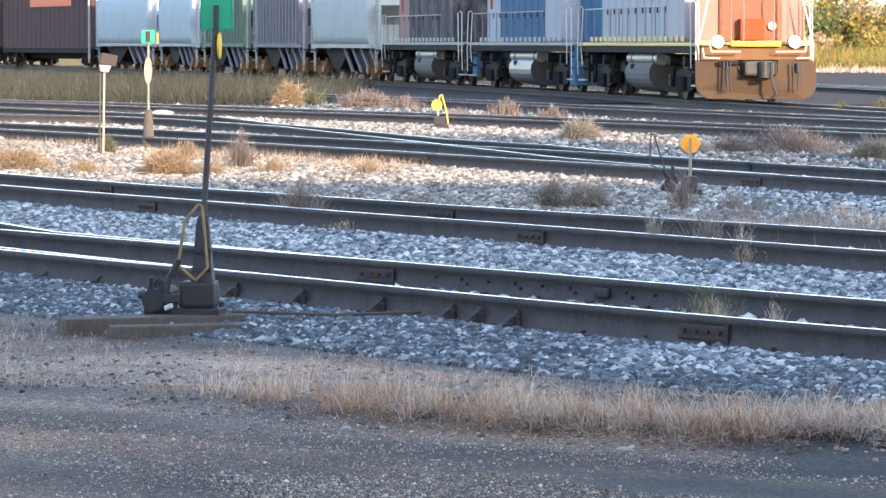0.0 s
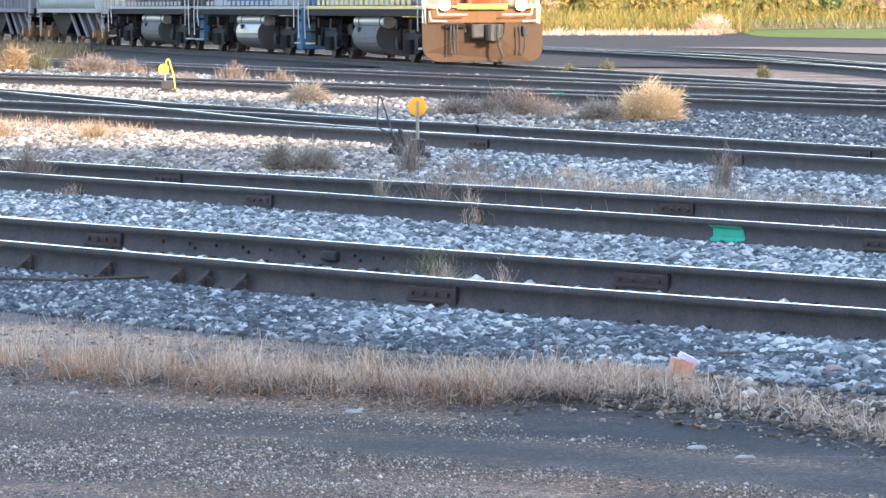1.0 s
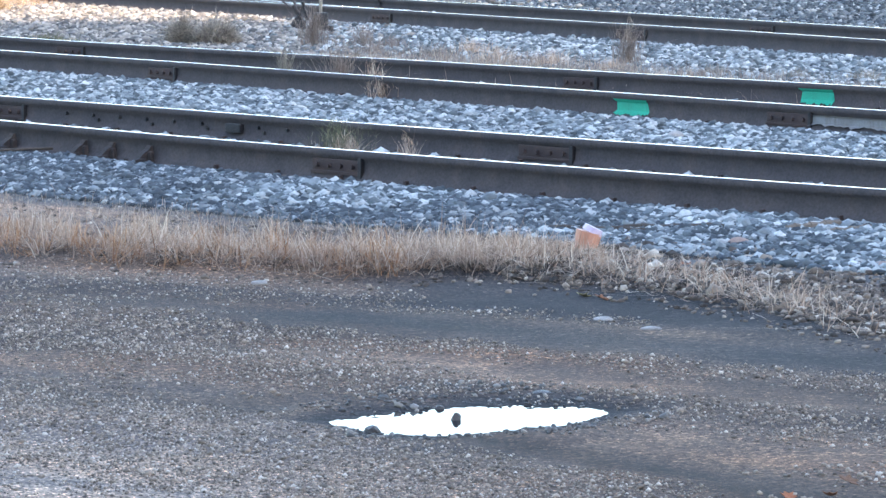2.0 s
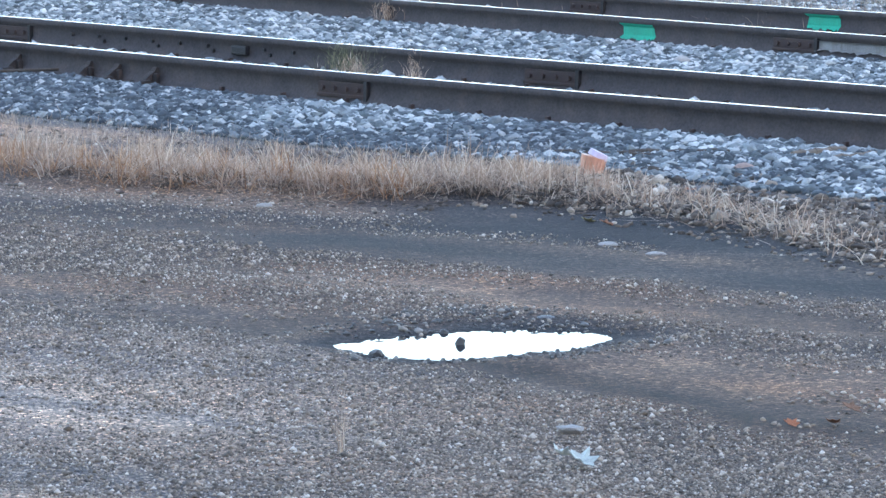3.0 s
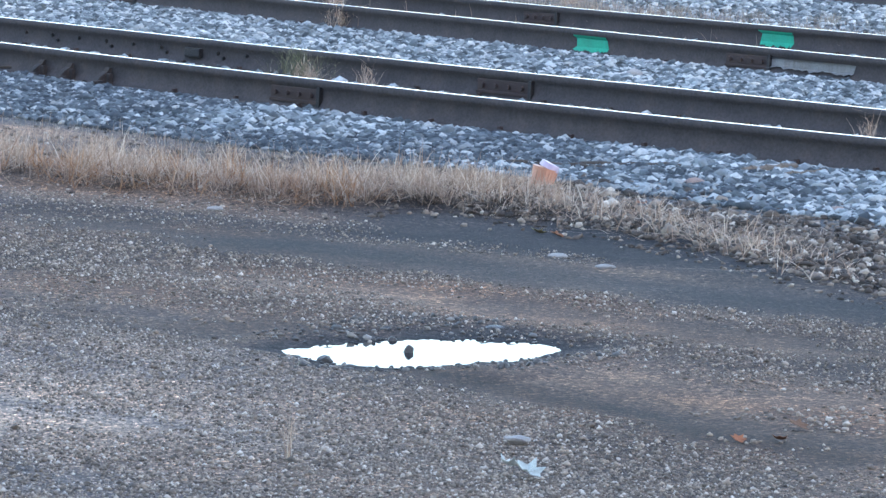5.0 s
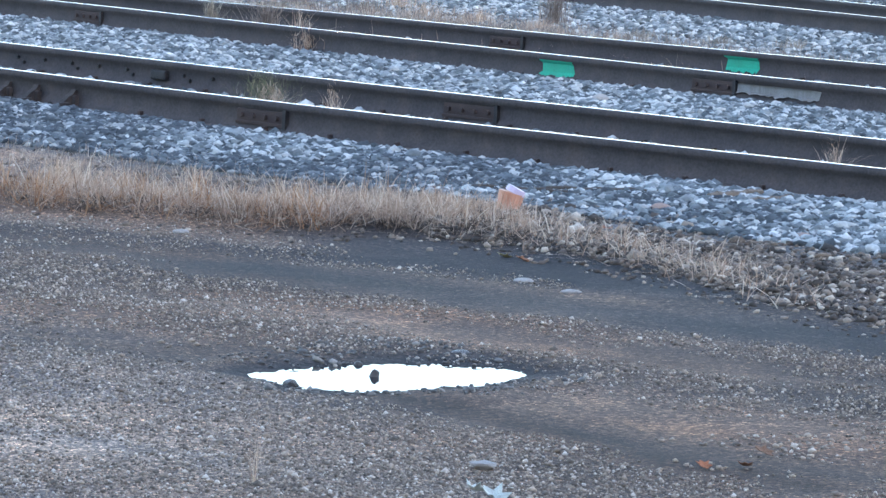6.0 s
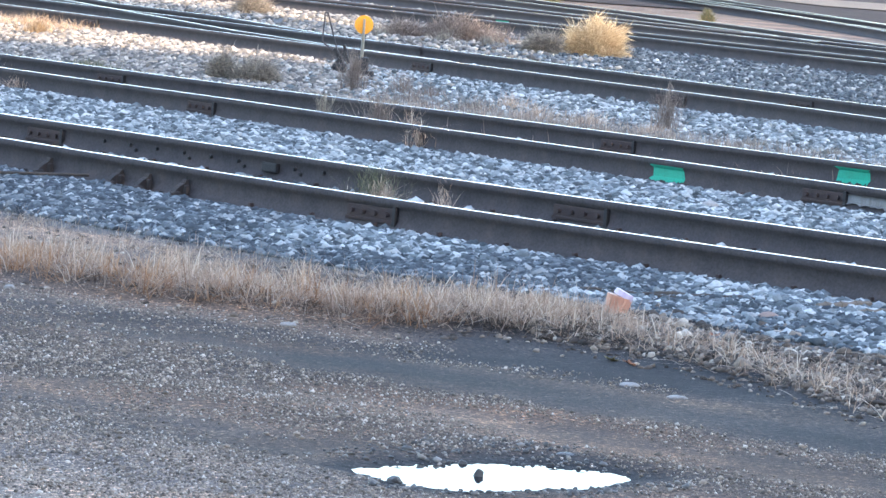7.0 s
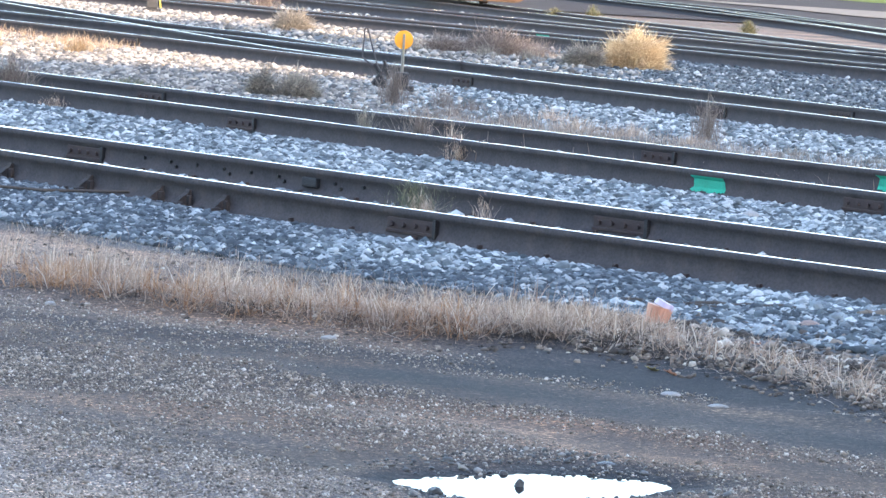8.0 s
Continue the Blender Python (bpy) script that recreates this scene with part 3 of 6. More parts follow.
# ---- stones ----
def stone_shapes(count=8):
    t = (1 + 5 ** 0.5) / 2
    v = np.array([(-1, t, 0), (1, t, 0), (-1, -t, 0), (1, -t, 0), (0, -1, t), (0, 1, t), (0, -1, -t), (0, 1, -t), (t, 0, -1), (t, 0, 1), (-t, 0, -1), (-t, 0, 1)]) / 1.9
    f = np.array([(0, 11, 5), (0, 5, 1), (0, 1, 7), (0, 7, 10), (0, 10, 11), (1, 5, 9), (5, 11, 4), (11, 10, 2), (10, 7, 6), (7, 1, 8),
                  (3, 9, 4), (3, 4, 2), (3, 2, 6), (3, 6, 8), (3, 8, 9), (4, 9, 5), (2, 4, 11), (6, 2, 10), (8, 6, 7), (9, 8, 1)])
    out = []
    for _ in range(count):
        w = v * rng.uniform(0.62, 1.28, (12, 1)) * rng.uniform((0.9, 0.68, 0.48), (1.4, 1.05, 0.78), (1, 3))
        out.append(w)
    return out, f


SHAPES, SFACES = stone_shapes()
CHIPS = [np.array([(1, 0, 0), (-1, 0, 0), (0, 1, 0), (0, -1, 0), (0, 0, 1), (0, 0, -1)], float) * rng.uniform((0.8, 0.6, 0.45), (1.4, 1.1, 0.8), (1, 3)) * rng.uniform(0.7, 1.25, (6, 1)) for _ in range(8)]
CHIP_FACES = np.array([(0, 2, 4), (2, 1, 4), (1, 3, 4), (3, 0, 4), (2, 0, 5), (1, 2, 5), (3, 1, 5), (0, 3, 5)])


def scatter(name, label, mat, xy, sizes, sink=0.25, category="stones", lift=0.0, tilt=0.5, SHAPES=SHAPES, SFACES=SFACES):
    """Many loose stones lying on the ground, as one heap."""
    n = len(xy)
    pick = rng.integers(0, len(SHAPES), n)
    base = np.stack(SHAPES)[pick]
    yaw = rng.uniform(0, 6.283, n)
    c, s = np.cos(yaw), np.sin(yaw)
    tl = rng.normal(0, tilt, n)
    ct, st = np.cos(tl), np.sin(tl)
    p = base * sizes[:, None, None]
    y1, z1 = p[..., 1] * ct[:, None] - p[..., 2] * st[:, None], p[..., 1] * st[:, None] + p[..., 2] * ct[:, None]
    x1 = p[..., 0]
    X = x1 * c[:, None] - y1 * s[:, None] + xy[:, 0, None]
    Y = x1 * s[:, None] + y1 * c[:, None] + xy[:, 1, None]
    zg = np.array([surface_z(a, b) for a, b in xy])
    Z = z1 + (zg + sizes * (0.45 - sink) + lift)[:, None]
    verts = np.stack([X, Y, Z], -1).reshape(-1, 3)
    faces = (SFACES[None] + len(SHAPES[0]) * np.arange(n)[:, None, None]).reshape(-1, 3)
    ob = part(name, raw_mesh(name, verts, faces), mat)
    return tagged(ob, label, category, kind="stuff")


def band(n, x0, x1, lo, hi, ease=1.0):
    """Random places between two lines given as functions of x."""
    x = rng.uniform(x0, x1, n)
    a, b = lo(x), hi(x)
    return np.stack([x, a + (b - a) * rng.uniform(0, 1, n) ** ease], -1)


def thin(xy, s, keep, seed):
    k = np.array([wave(a, b, s, seed) for a, b in xy])
    return xy[k + rng.uniform(-0.35, 0.35, len(xy)) > keep]


toe = lambda x: line_y("A1", x) - 2.55 + 0.02 * x
xy = band(46000, -5.6, 5.6, toe, lambda x: line_y("A1", x) - 0.27)
dirty = np.array([wave(a, b, 0.55, 11) for a, b in xy]) + 0.16 * (1.1 - xy[:, 0]) + rng.normal(0, 0.12, len(xy)) > -0.12
scatter("ballast_stones", "heap of dark oily crushed stones beside the nearest rail", DIRTY_SHADED_STONE, xy[dirty], np.clip(rng.normal(0.0225, 0.008, dirty.sum()), 0.010, 0.05))
scatter("ballast_stones", "grey crushed ballast stones sloping down from the rail", STONE, xy[~dirty], np.clip(rng.normal(0.027, 0.009, (~dirty).sum()), 0.012, 0.06))
xy = band(48000, -6.6, 6.0, lambda x: line_y("A2", x) + 0.16, lambda x: line_y("B1", x) - 0.14)
scatter("ballast_stones", "pale grey crushed ballast between two tracks", STONE, xy, np.clip(rng.normal(0.026, 0.008, len(xy)), 0.012, 0.055), sink=0.12)
xy = np.concatenate([band(2600, -6.5, 5.6, lambda x: line_y("A1", x) + 0.12, lambda x: line_y("A2", x) - 0.12), band(2600, -7.5, 5.6, lambda x: line_y("B1", x) + 0.12, lambda x: line_y("B2", x) - 0.12)])
scatter("ballast_stones", "crushed stones filling between the rails", STONE, xy, np.clip(rng.normal(0.030, 0.008, len(xy)), 0.015, 0.05), lift=0.0)
xy = band(44000, -11.5, 7.2, lambda x: line_y("B2", x) + 0.2, lambda x: line_y("C1", x) - 0.2)
# light painted by colour: sunlit tone on the left, shaded blue-grey on the right
grey = xy[:, 0] + rng.normal(0, 0.5, len(xy)) > 0.8
scatter("ballast_stones", "sunlit-toned crushed stones in the wide strip between tracks", SUNLIT_STONE, xy[~grey], np.clip(rng.normal(0.030, 0.010, (~grey).sum()), 0.014, 0.07), sink=0.18)
scatter("ballast_stones", "shade-toned blue-grey crushed stones in the wide strip between tracks", STONE, xy[grey], np.clip(rng.normal(0.027, 0.009, grey.sum()), 0.012, 0.06), sink=0.18)
xy = thin(band(34000, -14.0, 10.5, lambda x: line_y("C2", x) + 0.3, lambda x: line_y("D1", x) - 0.3), 0.2, -0.55, 5)
# right-hand stones take the dark material to paint the shade lying there
oily_shaded = xy[:, 0] + rng.normal(0, 0.8, len(xy)) > 3.0
scatter("ballast_stones", "loose grey stones behind the third track", SUNLIT_STONE, xy[~oily_shaded], np.clip(rng.normal(0.042, 0.014, (~oily_shaded).sum()), 0.015, 0.09), sink=0.15)
scatter("ballast_stones", "shade-toned dark blue-grey stones behind the third track", DIRTY_SHADED_STONE, xy[oily_shaded], np.clip(rng.normal(0.027, 0.010, oily_shaded.sum()), 0.010, 0.06), sink=0.22)
xy = np.concatenate([thin(band(9000, -18.0, 14, lambda x: line_y("D2", x) + 0.3, lambda x: line_y("E1", x) - 0.3), 0.2, -0.1, 6), band(4000, -18.0, 14, lambda x: line_y("E2", x) + 0.3, lambda x: line_y("E2", x) + 9)])
scatter("ballast_stones", "grey stones among the farther tracks", DIRTY_SHADED_STONE, xy, np.clip(rng.normal(0.045, 0.015, len(xy)), 0.02, 0.09))
for key_a, key_b, n in (("C1", "C2", 3500), ("D1", "D2", 2500), ("E1", "E2", 2500)):
    xy = band(n, -16, 11, lambda x: line_y(key_a, x) + 0.15, lambda x: line_y(key_b, x) - 0.15)
    scatter("ballast_stones", "dark stones between the rails", DIRTY_SHADED_STONE, xy, np.clip(rng.normal(0.05, 0.014, n), 0.02, 0.09))
# stray rubble spilling over the road edge
xy = band(12000, 1.25, 5.2, lambda x: verge(x) - 0.05, lambda x: toe(x) + 0.5, 1.15)
xy = thin(xy, 1.2, -0.35, 8)
scatter("rubble_stones", "earthy tan and grey rubble along the road edge", TAN_STONE, xy, np.clip(rng.lognormal(-4.4, 0.45, len(xy)), 0.005, 0.045), sink=0.28)
xy = thin(band(900, 0.6, 4.6, lambda x: verge(x) - 0.6, lambda x: verge(x) + 0.2), 1.6, -0.1, 18)
scatter("rubble_stones", "few stray stones on shade-darkened earth at the road edge", TAN_STONE, xy, np.clip(rng.normal(0.011, 0.006, len(xy)), 0.004, 0.03), sink=0.3)
xy = thin(band(3000, -5.5, 2.0, lambda x: verge(x) - 0.3, toe), 1.0, -0.1, 9)
scatter("rubble_stones", "small tan stones among dry grass", TAN_STONE, xy, np.clip(rng.normal(0.011, 0.005, len(xy)), 0.005, 0.03), sink=0.3)
xy = thin(band(620, 1.68, 2.6, lambda x: 12.95 + 0.25 * x, lambda x: 13.85 + 0.2 * x), 2.6, 0.02, 23)
scatter("rubble_stones", "tan rubble pressed into the dirt road", PEBBLE, xy, np.clip(rng.lognormal(-5.1, 0.45, len(xy)), 0.003, 0.016), sink=0.3)
WET_PEBBLE = random_stone("damp pebble", ((0.0, (0.07, 0.068, 0.066)), (0.6, (0.16, 0.145, 0.13)), (1.0, (0.42, 0.37, 0.31))), 0.6)
# pebbles of the road
yy = np.concatenate([12.0 + 7.0 * rng.uniform(0, 1, 150000) ** 1.15, rng.uniform(17.5, 22.5, 60000)])
az = np.concatenate([rng.uniform(-0.095, 0.185, 150000), rng.uniform(-0.165, 0.19, 60000)])
xy = np.stack([az * yy, yy], -1)
xy = xy[xy[:, 1] < verge(xy[:, 0]) + 0.25]
k = np.array([1.3 * wave(a * 0.6 + b * 0.4, b * 1.0 + a * 0.7, 0.9, 21) + 0.5 * wave(a, b, 3.0, 22) for a, b in xy]) + rng.uniform(-0.4, 0.4, len(xy)) - 0.75 * np.clip(np.array([damp_shade_at(a, b) for a, b in xy]), 0, 1)
water = np.array([shore(a, b) < 0.03 for a, b in xy])
xy = xy[(k > -0.06 + np.interp(xy[:, 1], (13, 15), (0.10, 0.0))) & ~water]
scatter("road_pebbles", "small loose pebbles pressed into the dirt road", PEBBLE, xy, np.clip(rng.lognormal(-5.45, 0.42, len(xy)), 0.0025, 0.018), sink=0.18, tilt=0.3, SHAPES=CHIPS, SFACES=CHIP_FACES)
xy = np.concatenate([band(620, -0.05, 1.3, lambda x: 15.55 + 0 * x, lambda x: 16.35 + 0 * x), band(320, 0.3, 1.6, lambda x: 14.7 + 0.2 * x, lambda x: 15.05 + 0.3 * x)])
rim = np.array([shore(a, b) for a, b in xy])
xy = xy[(rim > 0.0) & (rim < 0.5)]
scatter("road_pebbles", "dark wet pebbles round the puddle", WET_PEBBLE, xy, np.clip(rng.lognormal(-4.95, 0.45, len(xy)), 0.004, 0.02), sink=0.25)


# ---- puddle ----
def puddle():
    m, n, l, b = material("still water", 0.02)
    b.inputs["Base Color"].default_value = (0.02, 0.02, 0.022, 1)
    b.inputs["IOR"].default_value = 1.33
    b.inputs["Specular IOR Level"].default_value = 0.5
    t = noise_node(n, l, 7, 3)
    bp = n.new("ShaderNodeBump")
    bp.inputs["Strength"].default_value, bp.inputs["Distance"].default_value = 0.05, 0.004
    l.new(t.outputs["Fac"], bp.inputs["Height"])
    l.new(bp.outputs["Normal"], b.inputs["Normal"])
    bm = bmesh.new()
    N = 64
    ring = [(PUDDLE[0] - 0.07 + 0.62 * math.cos(2 * math.pi * i / N), PUDDLE[1] + 0.46 * math.sin(2 * math.pi * i / N)) for i in range(N)]
    top = [bm.verts.new((x, y, WATER)) for x, y in ring]
    low = [bm.verts.new((x, y, WATER - 0.05)) for x, y in ring]
    bm.faces.new(top)
    bm.faces.new(low[::-1])
    for i in range(N):
        bm.faces.new((top[i], low[i], low[(i + 1) % N], top[(i + 1) % N]))
    bmesh.ops.recalc_face_normals(bm, faces=bm.faces[:])
    return tagged(part("puddle", bm, m), "shallow still puddle on the dirt road reflecting sky", "puddle", kind="structure")


puddle()


def lump(name, label, category, x, y, z, size, mat, flat=(1.2, 0.9, 0.7), seed=1, turn=0.0):
    bm = bmesh.new()
    bmesh.ops.create_icosphere(bm, subdivisions=2, radius=1)
    for v in bm.verts:
        k = 1 + 0.28 * noise.noise(v.co * 1.3 + Vector((seed * 5.1, 0, 0))) + 0.12 * noise.noise(v.co * 3.1 + Vector((0, seed * 3.3, 0)))
        v.co = Vector((v.co.x * flat[0], v.co.y * flat[1], v.co.z * flat[2])) * k * size
    o = part(name, bm, mat)
    o.matrix_basis = Matrix.Translation((x, y, z)) @ Matrix.Rotation(turn, 4, "Z")
    return tagged(o, label, category)


WET = painted("wet dark rock", (0.085, 0.075, 0.068), (0.1, 0.09, 0.08), 0.5, 0.35, 12)
ROCK = painted("pale field rock", (0.46, 0.43, 0.40), (0.22, 0.2, 0.18), 0.5, 0.9, 9)
PINK_ROCK = painted("pinkish rock", (0.42, 0.30, 0.25), (0.25, 0.2, 0.17), 0.5, 0.9, 9)
lump("rock", "dark wet rock standing in a puddle", "rock", 0.792, 15.44, -0.112, 0.030, WET, (0.62, 0.6, 1.0), 33)
lump("rock", "small dark rock breaking the surface of a puddle", "rock", 0.745, 15.74, -0.112, 0.020, WET, (0.9, 0.7, 0.8), 35)
lump("rock", "brown wet rock at the edge of a puddle", "rock", 0.475, 15.12, -0.108, 0.030, WET, (1.0, 0.8, 0.7), 4)
lump("rock", "small dark rock lying behind a puddle", "rock", 1.155, 16.06, -0.10, 0.032, WET, (1.4, 0.9, 0.5), 5)
lump("rock", "grey flat rock on the dirt road", "rock", 1.04, 13.35, -0.095, 0.035, ROCK, (1.2, 0.9, 0.45), 6)
lump("rock", "pale flat rock on the dirt road", "rock", 1.60, 18.55, -0.095, 0.035, ROCK, (1.3, 0.9, 0.45), 7)
lump("rock", "pale flat rock on the dirt road", "rock", 1.78, 18.2, -0.095, 0.032, ROCK, (1.5, 0.9, 0.4), 8)
lump("rock", "white stone at the road edge", "rock", 0.09, 20.05, -0.09, 0.03, ROCK, (1.3, 0.9, 0.5), 9)
lump("rock", "white stone at the road edge", "rock", -1.29, 20.9, -0.09, 0.026, ROCK, (1.1, 0.9, 0.7), 10)
lump("rock", "pinkish rock among pale rubble", "rock", 2.52, 21.3, -0.03, 0.06, PINK_ROCK, (1.1, 0.9, 0.7), 11)
lump("rock", "orange tan rock among rubble", "rock", 3.1, 20.3, -0.05, 0.05, PINK_ROCK, (1.1, 0.9, 0.8), 12)
lump("rock", "white rock beside the far tracks", "rock", -9.1, 85.5, -0.28, 0.15, ROCK, (1.6, 0.8, 0.45), 13)
lump("rock", "pale chunk of ballast lying between tracks", "rock", 2.93, 28.45, 0.02, 0.06, ROCK, (1.1, 0.8, 0.7), 14)


# ---- litter ----
def jug():
    m, n, l, b = material("cloudy orange plastic", 0.45)
    t = noise_node(n, l, 9, 4)
    r = ramp(n, ((0.3, (0.62, 0.29, 0.18)), (0.7, (0.80, 0.45, 0.32))))
    l.new(t.outputs["Fac"], r.inputs["Fac"])
    l.new(r.outputs["Color"], b.inputs["Base Color"])
    lid, ln, ll, lb = material("lilac plastic lid", 0.4)
    tl = noise_node(ln, ll, 20, 3)
    rl = ramp(ln, ((0.3, (0.55, 0.45, 0.60)), (0.7, (0.72, 0.62, 0.74))))
    ll.new(tl.outputs["Fac"], rl.inputs["Fac"])
    ll.new(rl.outputs["Color"], lb.inputs["Base Color"])
    t0 = thing("plastic_tub", "crumpled orange plastic tub with lilac lid in dry grass", "litter",
               Matrix.Translation((1.72, 21.1, -0.040)) @ Matrix.Rotation(0.25, 4, "Y"))
    bm = bmesh.new()
    bmesh.ops.create_cone(bm, cap_ends=True, segments=20, radius1=0.052, radius2=0.064, depth=0.10, matrix=Matrix.Translation((0, 0, 0.05)))
    bmesh.ops.subdivide_edges(bm, edges=bm.edges[:], cuts=2)
    for v in bm.verts:
        v.co += Vector((noise.noise(v.co * 18), noise.noise(v.co * 18 + Vector((9, 0, 0))), 0)) * 0.010
    part("tub", bm, m, t0)
    bm = bmesh.new()
    rod(bm, (0.012, 0, 0.10), (0.018, 0, 0.128), 0.052, 0.048, 18)
    part("lid", bm, lid, t0, "lilac plastic lid")


jug()


def leaf(label, x, y, z, size, col, turn, curl=0.4):
    m = painted("dead leaf", col, (0.15, 0.07, 0.03), 0.5, 0.8, 30)
    bm = bmesh.new()
    pts = [(0, -1), (0.35, -0.55), (0.75, -0.5), (0.55, 0.0), (0.85, 0.45), (0.35, 0.5), (0, 1.0), (-0.35, 0.5), (-0.85, 0.45), (-0.55, 0.0), (-0.75, -0.5), (-0.35, -0.55)]
    c = bm.verts.new((0, 0, 0.0))
    ring = [bm.verts.new((u * size, v * size, curl * size * (u * u + 0.3 * v * v))) for u, v in pts]
    for i in range(len(ring)):
        bm.faces.new((c, ring[i], ring[(i + 1) % len(ring)]))
    r = bmesh.ops.extrude_face_region(bm, geom=bm.faces[:])
    bmesh.ops.translate(bm, vec=(0, 0, 0.002), verts=[v for v in r["geom"] if isinstance(v, bmesh.types.BMVert)])
    o = part("fallen_leaf", bm, m)
    o.matrix_basis = Matrix.Translation((x, y, z)) @ Matrix.Rotation(turn, 4, "Z") @ Matrix.Rotation(0.35, 4, "X")
    return tagged(o, label, "leaf", "fallen leaves")


leaf("orange dead leaf lying on the dirt road", 1.76, 13.42, -0.085, 0.030, (0.50, 0.17, 0.07), 0.4)
leaf("curled brown dead leaf on the road", 1.66, 19.3, -0.085, 0.042, (0.30, 0.12, 0.05), 1.3)
leaf("yellow-green dead leaf on the road", 1.58, 19.42, -0.085, 0.038, (0.42, 0.36, 0.16), 2.4)
leaf("brown dead leaf in rubble", 2.0, 13.75, -0.085, 0.04, (0.26, 0.13, 0.07), 0.9)
leaf("brown dead leaf in rubble", 1.9, 13.45, -0.085, 0.03, (0.30, 0.14, 0.08), 2.9)
leaf("rusty dead leaf among stones", 2.16, 20.5, -0.06, 0.05, (0.34, 0.12, 0.06), 0.2)
leaf("pale frosty leaf scrap on the road", 1.02, 12.62, -0.078, 0.055, (0.70, 0.75, 0.68), 0.7, 0.8)
leaf("pale frosty leaf scrap on the road", 0.97, 12.72, -0.075, 0.04, (0.72, 0.76, 0.70), 2.2, 0.9)


def driftwood(label, a, b, r, mat):
    bm = bmesh.new()
    a, b = Vector(a), Vector(b)
    n = 7
    pts = [a.lerp(b, i / n) + Vector((0, 0.02 * noise.noise(Vector((i, r * 90, 0))), 0.008 * noise.noise(Vector((i * 1.3, 4, r * 50))))) for i in range(n + 1)]
    for i in range(n):
        rod(bm, pts[i], pts[i + 1], r * (0.8 + 0.3 * (i % 2)), r * 0.9, 7)
    return tagged(part("wood_scrap", bm, mat), label, "wood scrap", "wood scraps")


WEATHERED = painted("weathered wood", (0.24, 0.19, 0.145), (0.10, 0.08, 0.065), 0.6, 0.9, 10)
driftwood("split weathered plank lying on rubble", (2.82, 21.72, 0.012), (3.12, 21.92, 0.025), 0.024, WEATHERED)
driftwood("dark rotten stick lying on ballast", (2.0, 22.0, 0.0), (2.6, 21.95, 0.010), 0.016, TIMBER)
driftwood("dark rotten stick lying on ballast", (1.62, 22.1, -0.01), (2.1, 21.9, -0.005), 0.014, TIMBER)
driftwood("broken weathered slat lying on rubble", (3.02, 21.60, 0.01), (3.30, 21.78, 0.022), 0.018, WEATHERED)
driftwood("grey stick lying on rubble", (2.75, 20.2, -0.06), (3.2, 20.1, -0.06), 0.012, WEATHERED)

# ---- plants ----
def blades(roots, heights, lean, width, droop=0.35, segs=3):
    """Ribbon-like stalks as one mesh: each tapers, leans and bends over."""
    n = len(roots)
    az = rng.uniform(0, 6.283, n)
    ln = np.abs(rng.normal(0, lean, n))
    face = rng.uniform(0, 6.283, n)
    verts = np.zeros((n, segs * 2 + 1, 3))
    for i in range(segs + 1):
        t = i / segs
        off = heights * (ln * t + droop * ln * t * t * 2)
        c = np.stack([roots[:, 0] + np.cos(az) * off, roots[:, 1] + np.sin(az) * off, roots[:, 2] + heights * t * np.cos(np.minimum(ln * t, 1.2))], -1)
        if i < segs:
            w = width * (1 - 0.65 * t)
            s = np.stack([np.cos(face) * w, np.sin(face) * w, 0 * w], -1)
            verts[:, 2 * i] = c - s
            verts[:, 2 * i + 1] = c + s
        else:
            verts[:, 2 * segs] = c
    tri = []
    for i in range(segs - 1):
        a = 2 * i
        tri += [(a, a + 1, a + 3), (a, a + 3, a + 2)]
    a = 2 * (segs - 1)
    tri.append((a, a + 1, a + 2))
    tri = np.array(tri)
    faces = (tri[None] + (2 * segs + 1) * np.arange(n)[:, None, None]).reshape(-1, 3)
    return verts.reshape(-1, 3), faces


def root_z(xy):
    return ground_z(xy[:, 0], xy[:, 1]) - 0.01


def grass(name, label, mat, xy, h, lean=0.45, width=0.0035, category="grass"):
    hh = np.clip(rng.normal(h, h * 0.35, len(xy)), h * 0.25, h * 2.2) if np.isscalar(h) else h
    wd = np.full(len(xy), width) * rng.uniform(0.6, 1.4, len(xy))
    v, f = blades(np.column_stack([xy, root_z(xy)]), hh, lean, wd)
    return tagged(part(name, raw_mesh(name, v, f), mat), label, category, kind="stuff")


def clumps(n, per, area, spread):
    c = area(n)
    return np.repeat(c, per, 0) + rng.normal(0, spread, (n * per, 2))


def strip(n):
    x = rng.uniform(-5.8, 1.75, n)
    lo, hi = verge(x) + 0.10 + np.array([1.5 * max(0.0, wave(a, 3.0, 1.6, 43)) for a in x]), toe(x) + 0.1
    hi = np.where(x > 0.7, np.minimum(hi, lo + 2.3 - 0.9 * (x - 0.7)), hi)
    return np.stack([x, lo + (hi - lo) * rng.beta(1.1, 1.3, n)], -1)


def fringe(n, x0, x1, lo, hi, per, spread):
    fx = rng.uniform(x0, x1, n)
    return np.repeat(np.stack([fx, verge(fx) + rng.uniform(lo, hi, n)], -1), per, 0) + rng.normal(0, spread, (n * per, 2))


def thick(xy, keep, seed=41):
    """Leaves bare hollows in the grass; it thins out along the road to the switch stand."""
    w = np.array([wave(a, b, 0.9, seed) + 0.6 * wave(a, b, 2.6, seed + 1) for a, b in xy])
    return xy[w + rng.uniform(-0.25, 0.25, len(xy)) - np.interp(xy[:, 0], (-2.7, -1.1), (0.5, 0.0)) > keep]


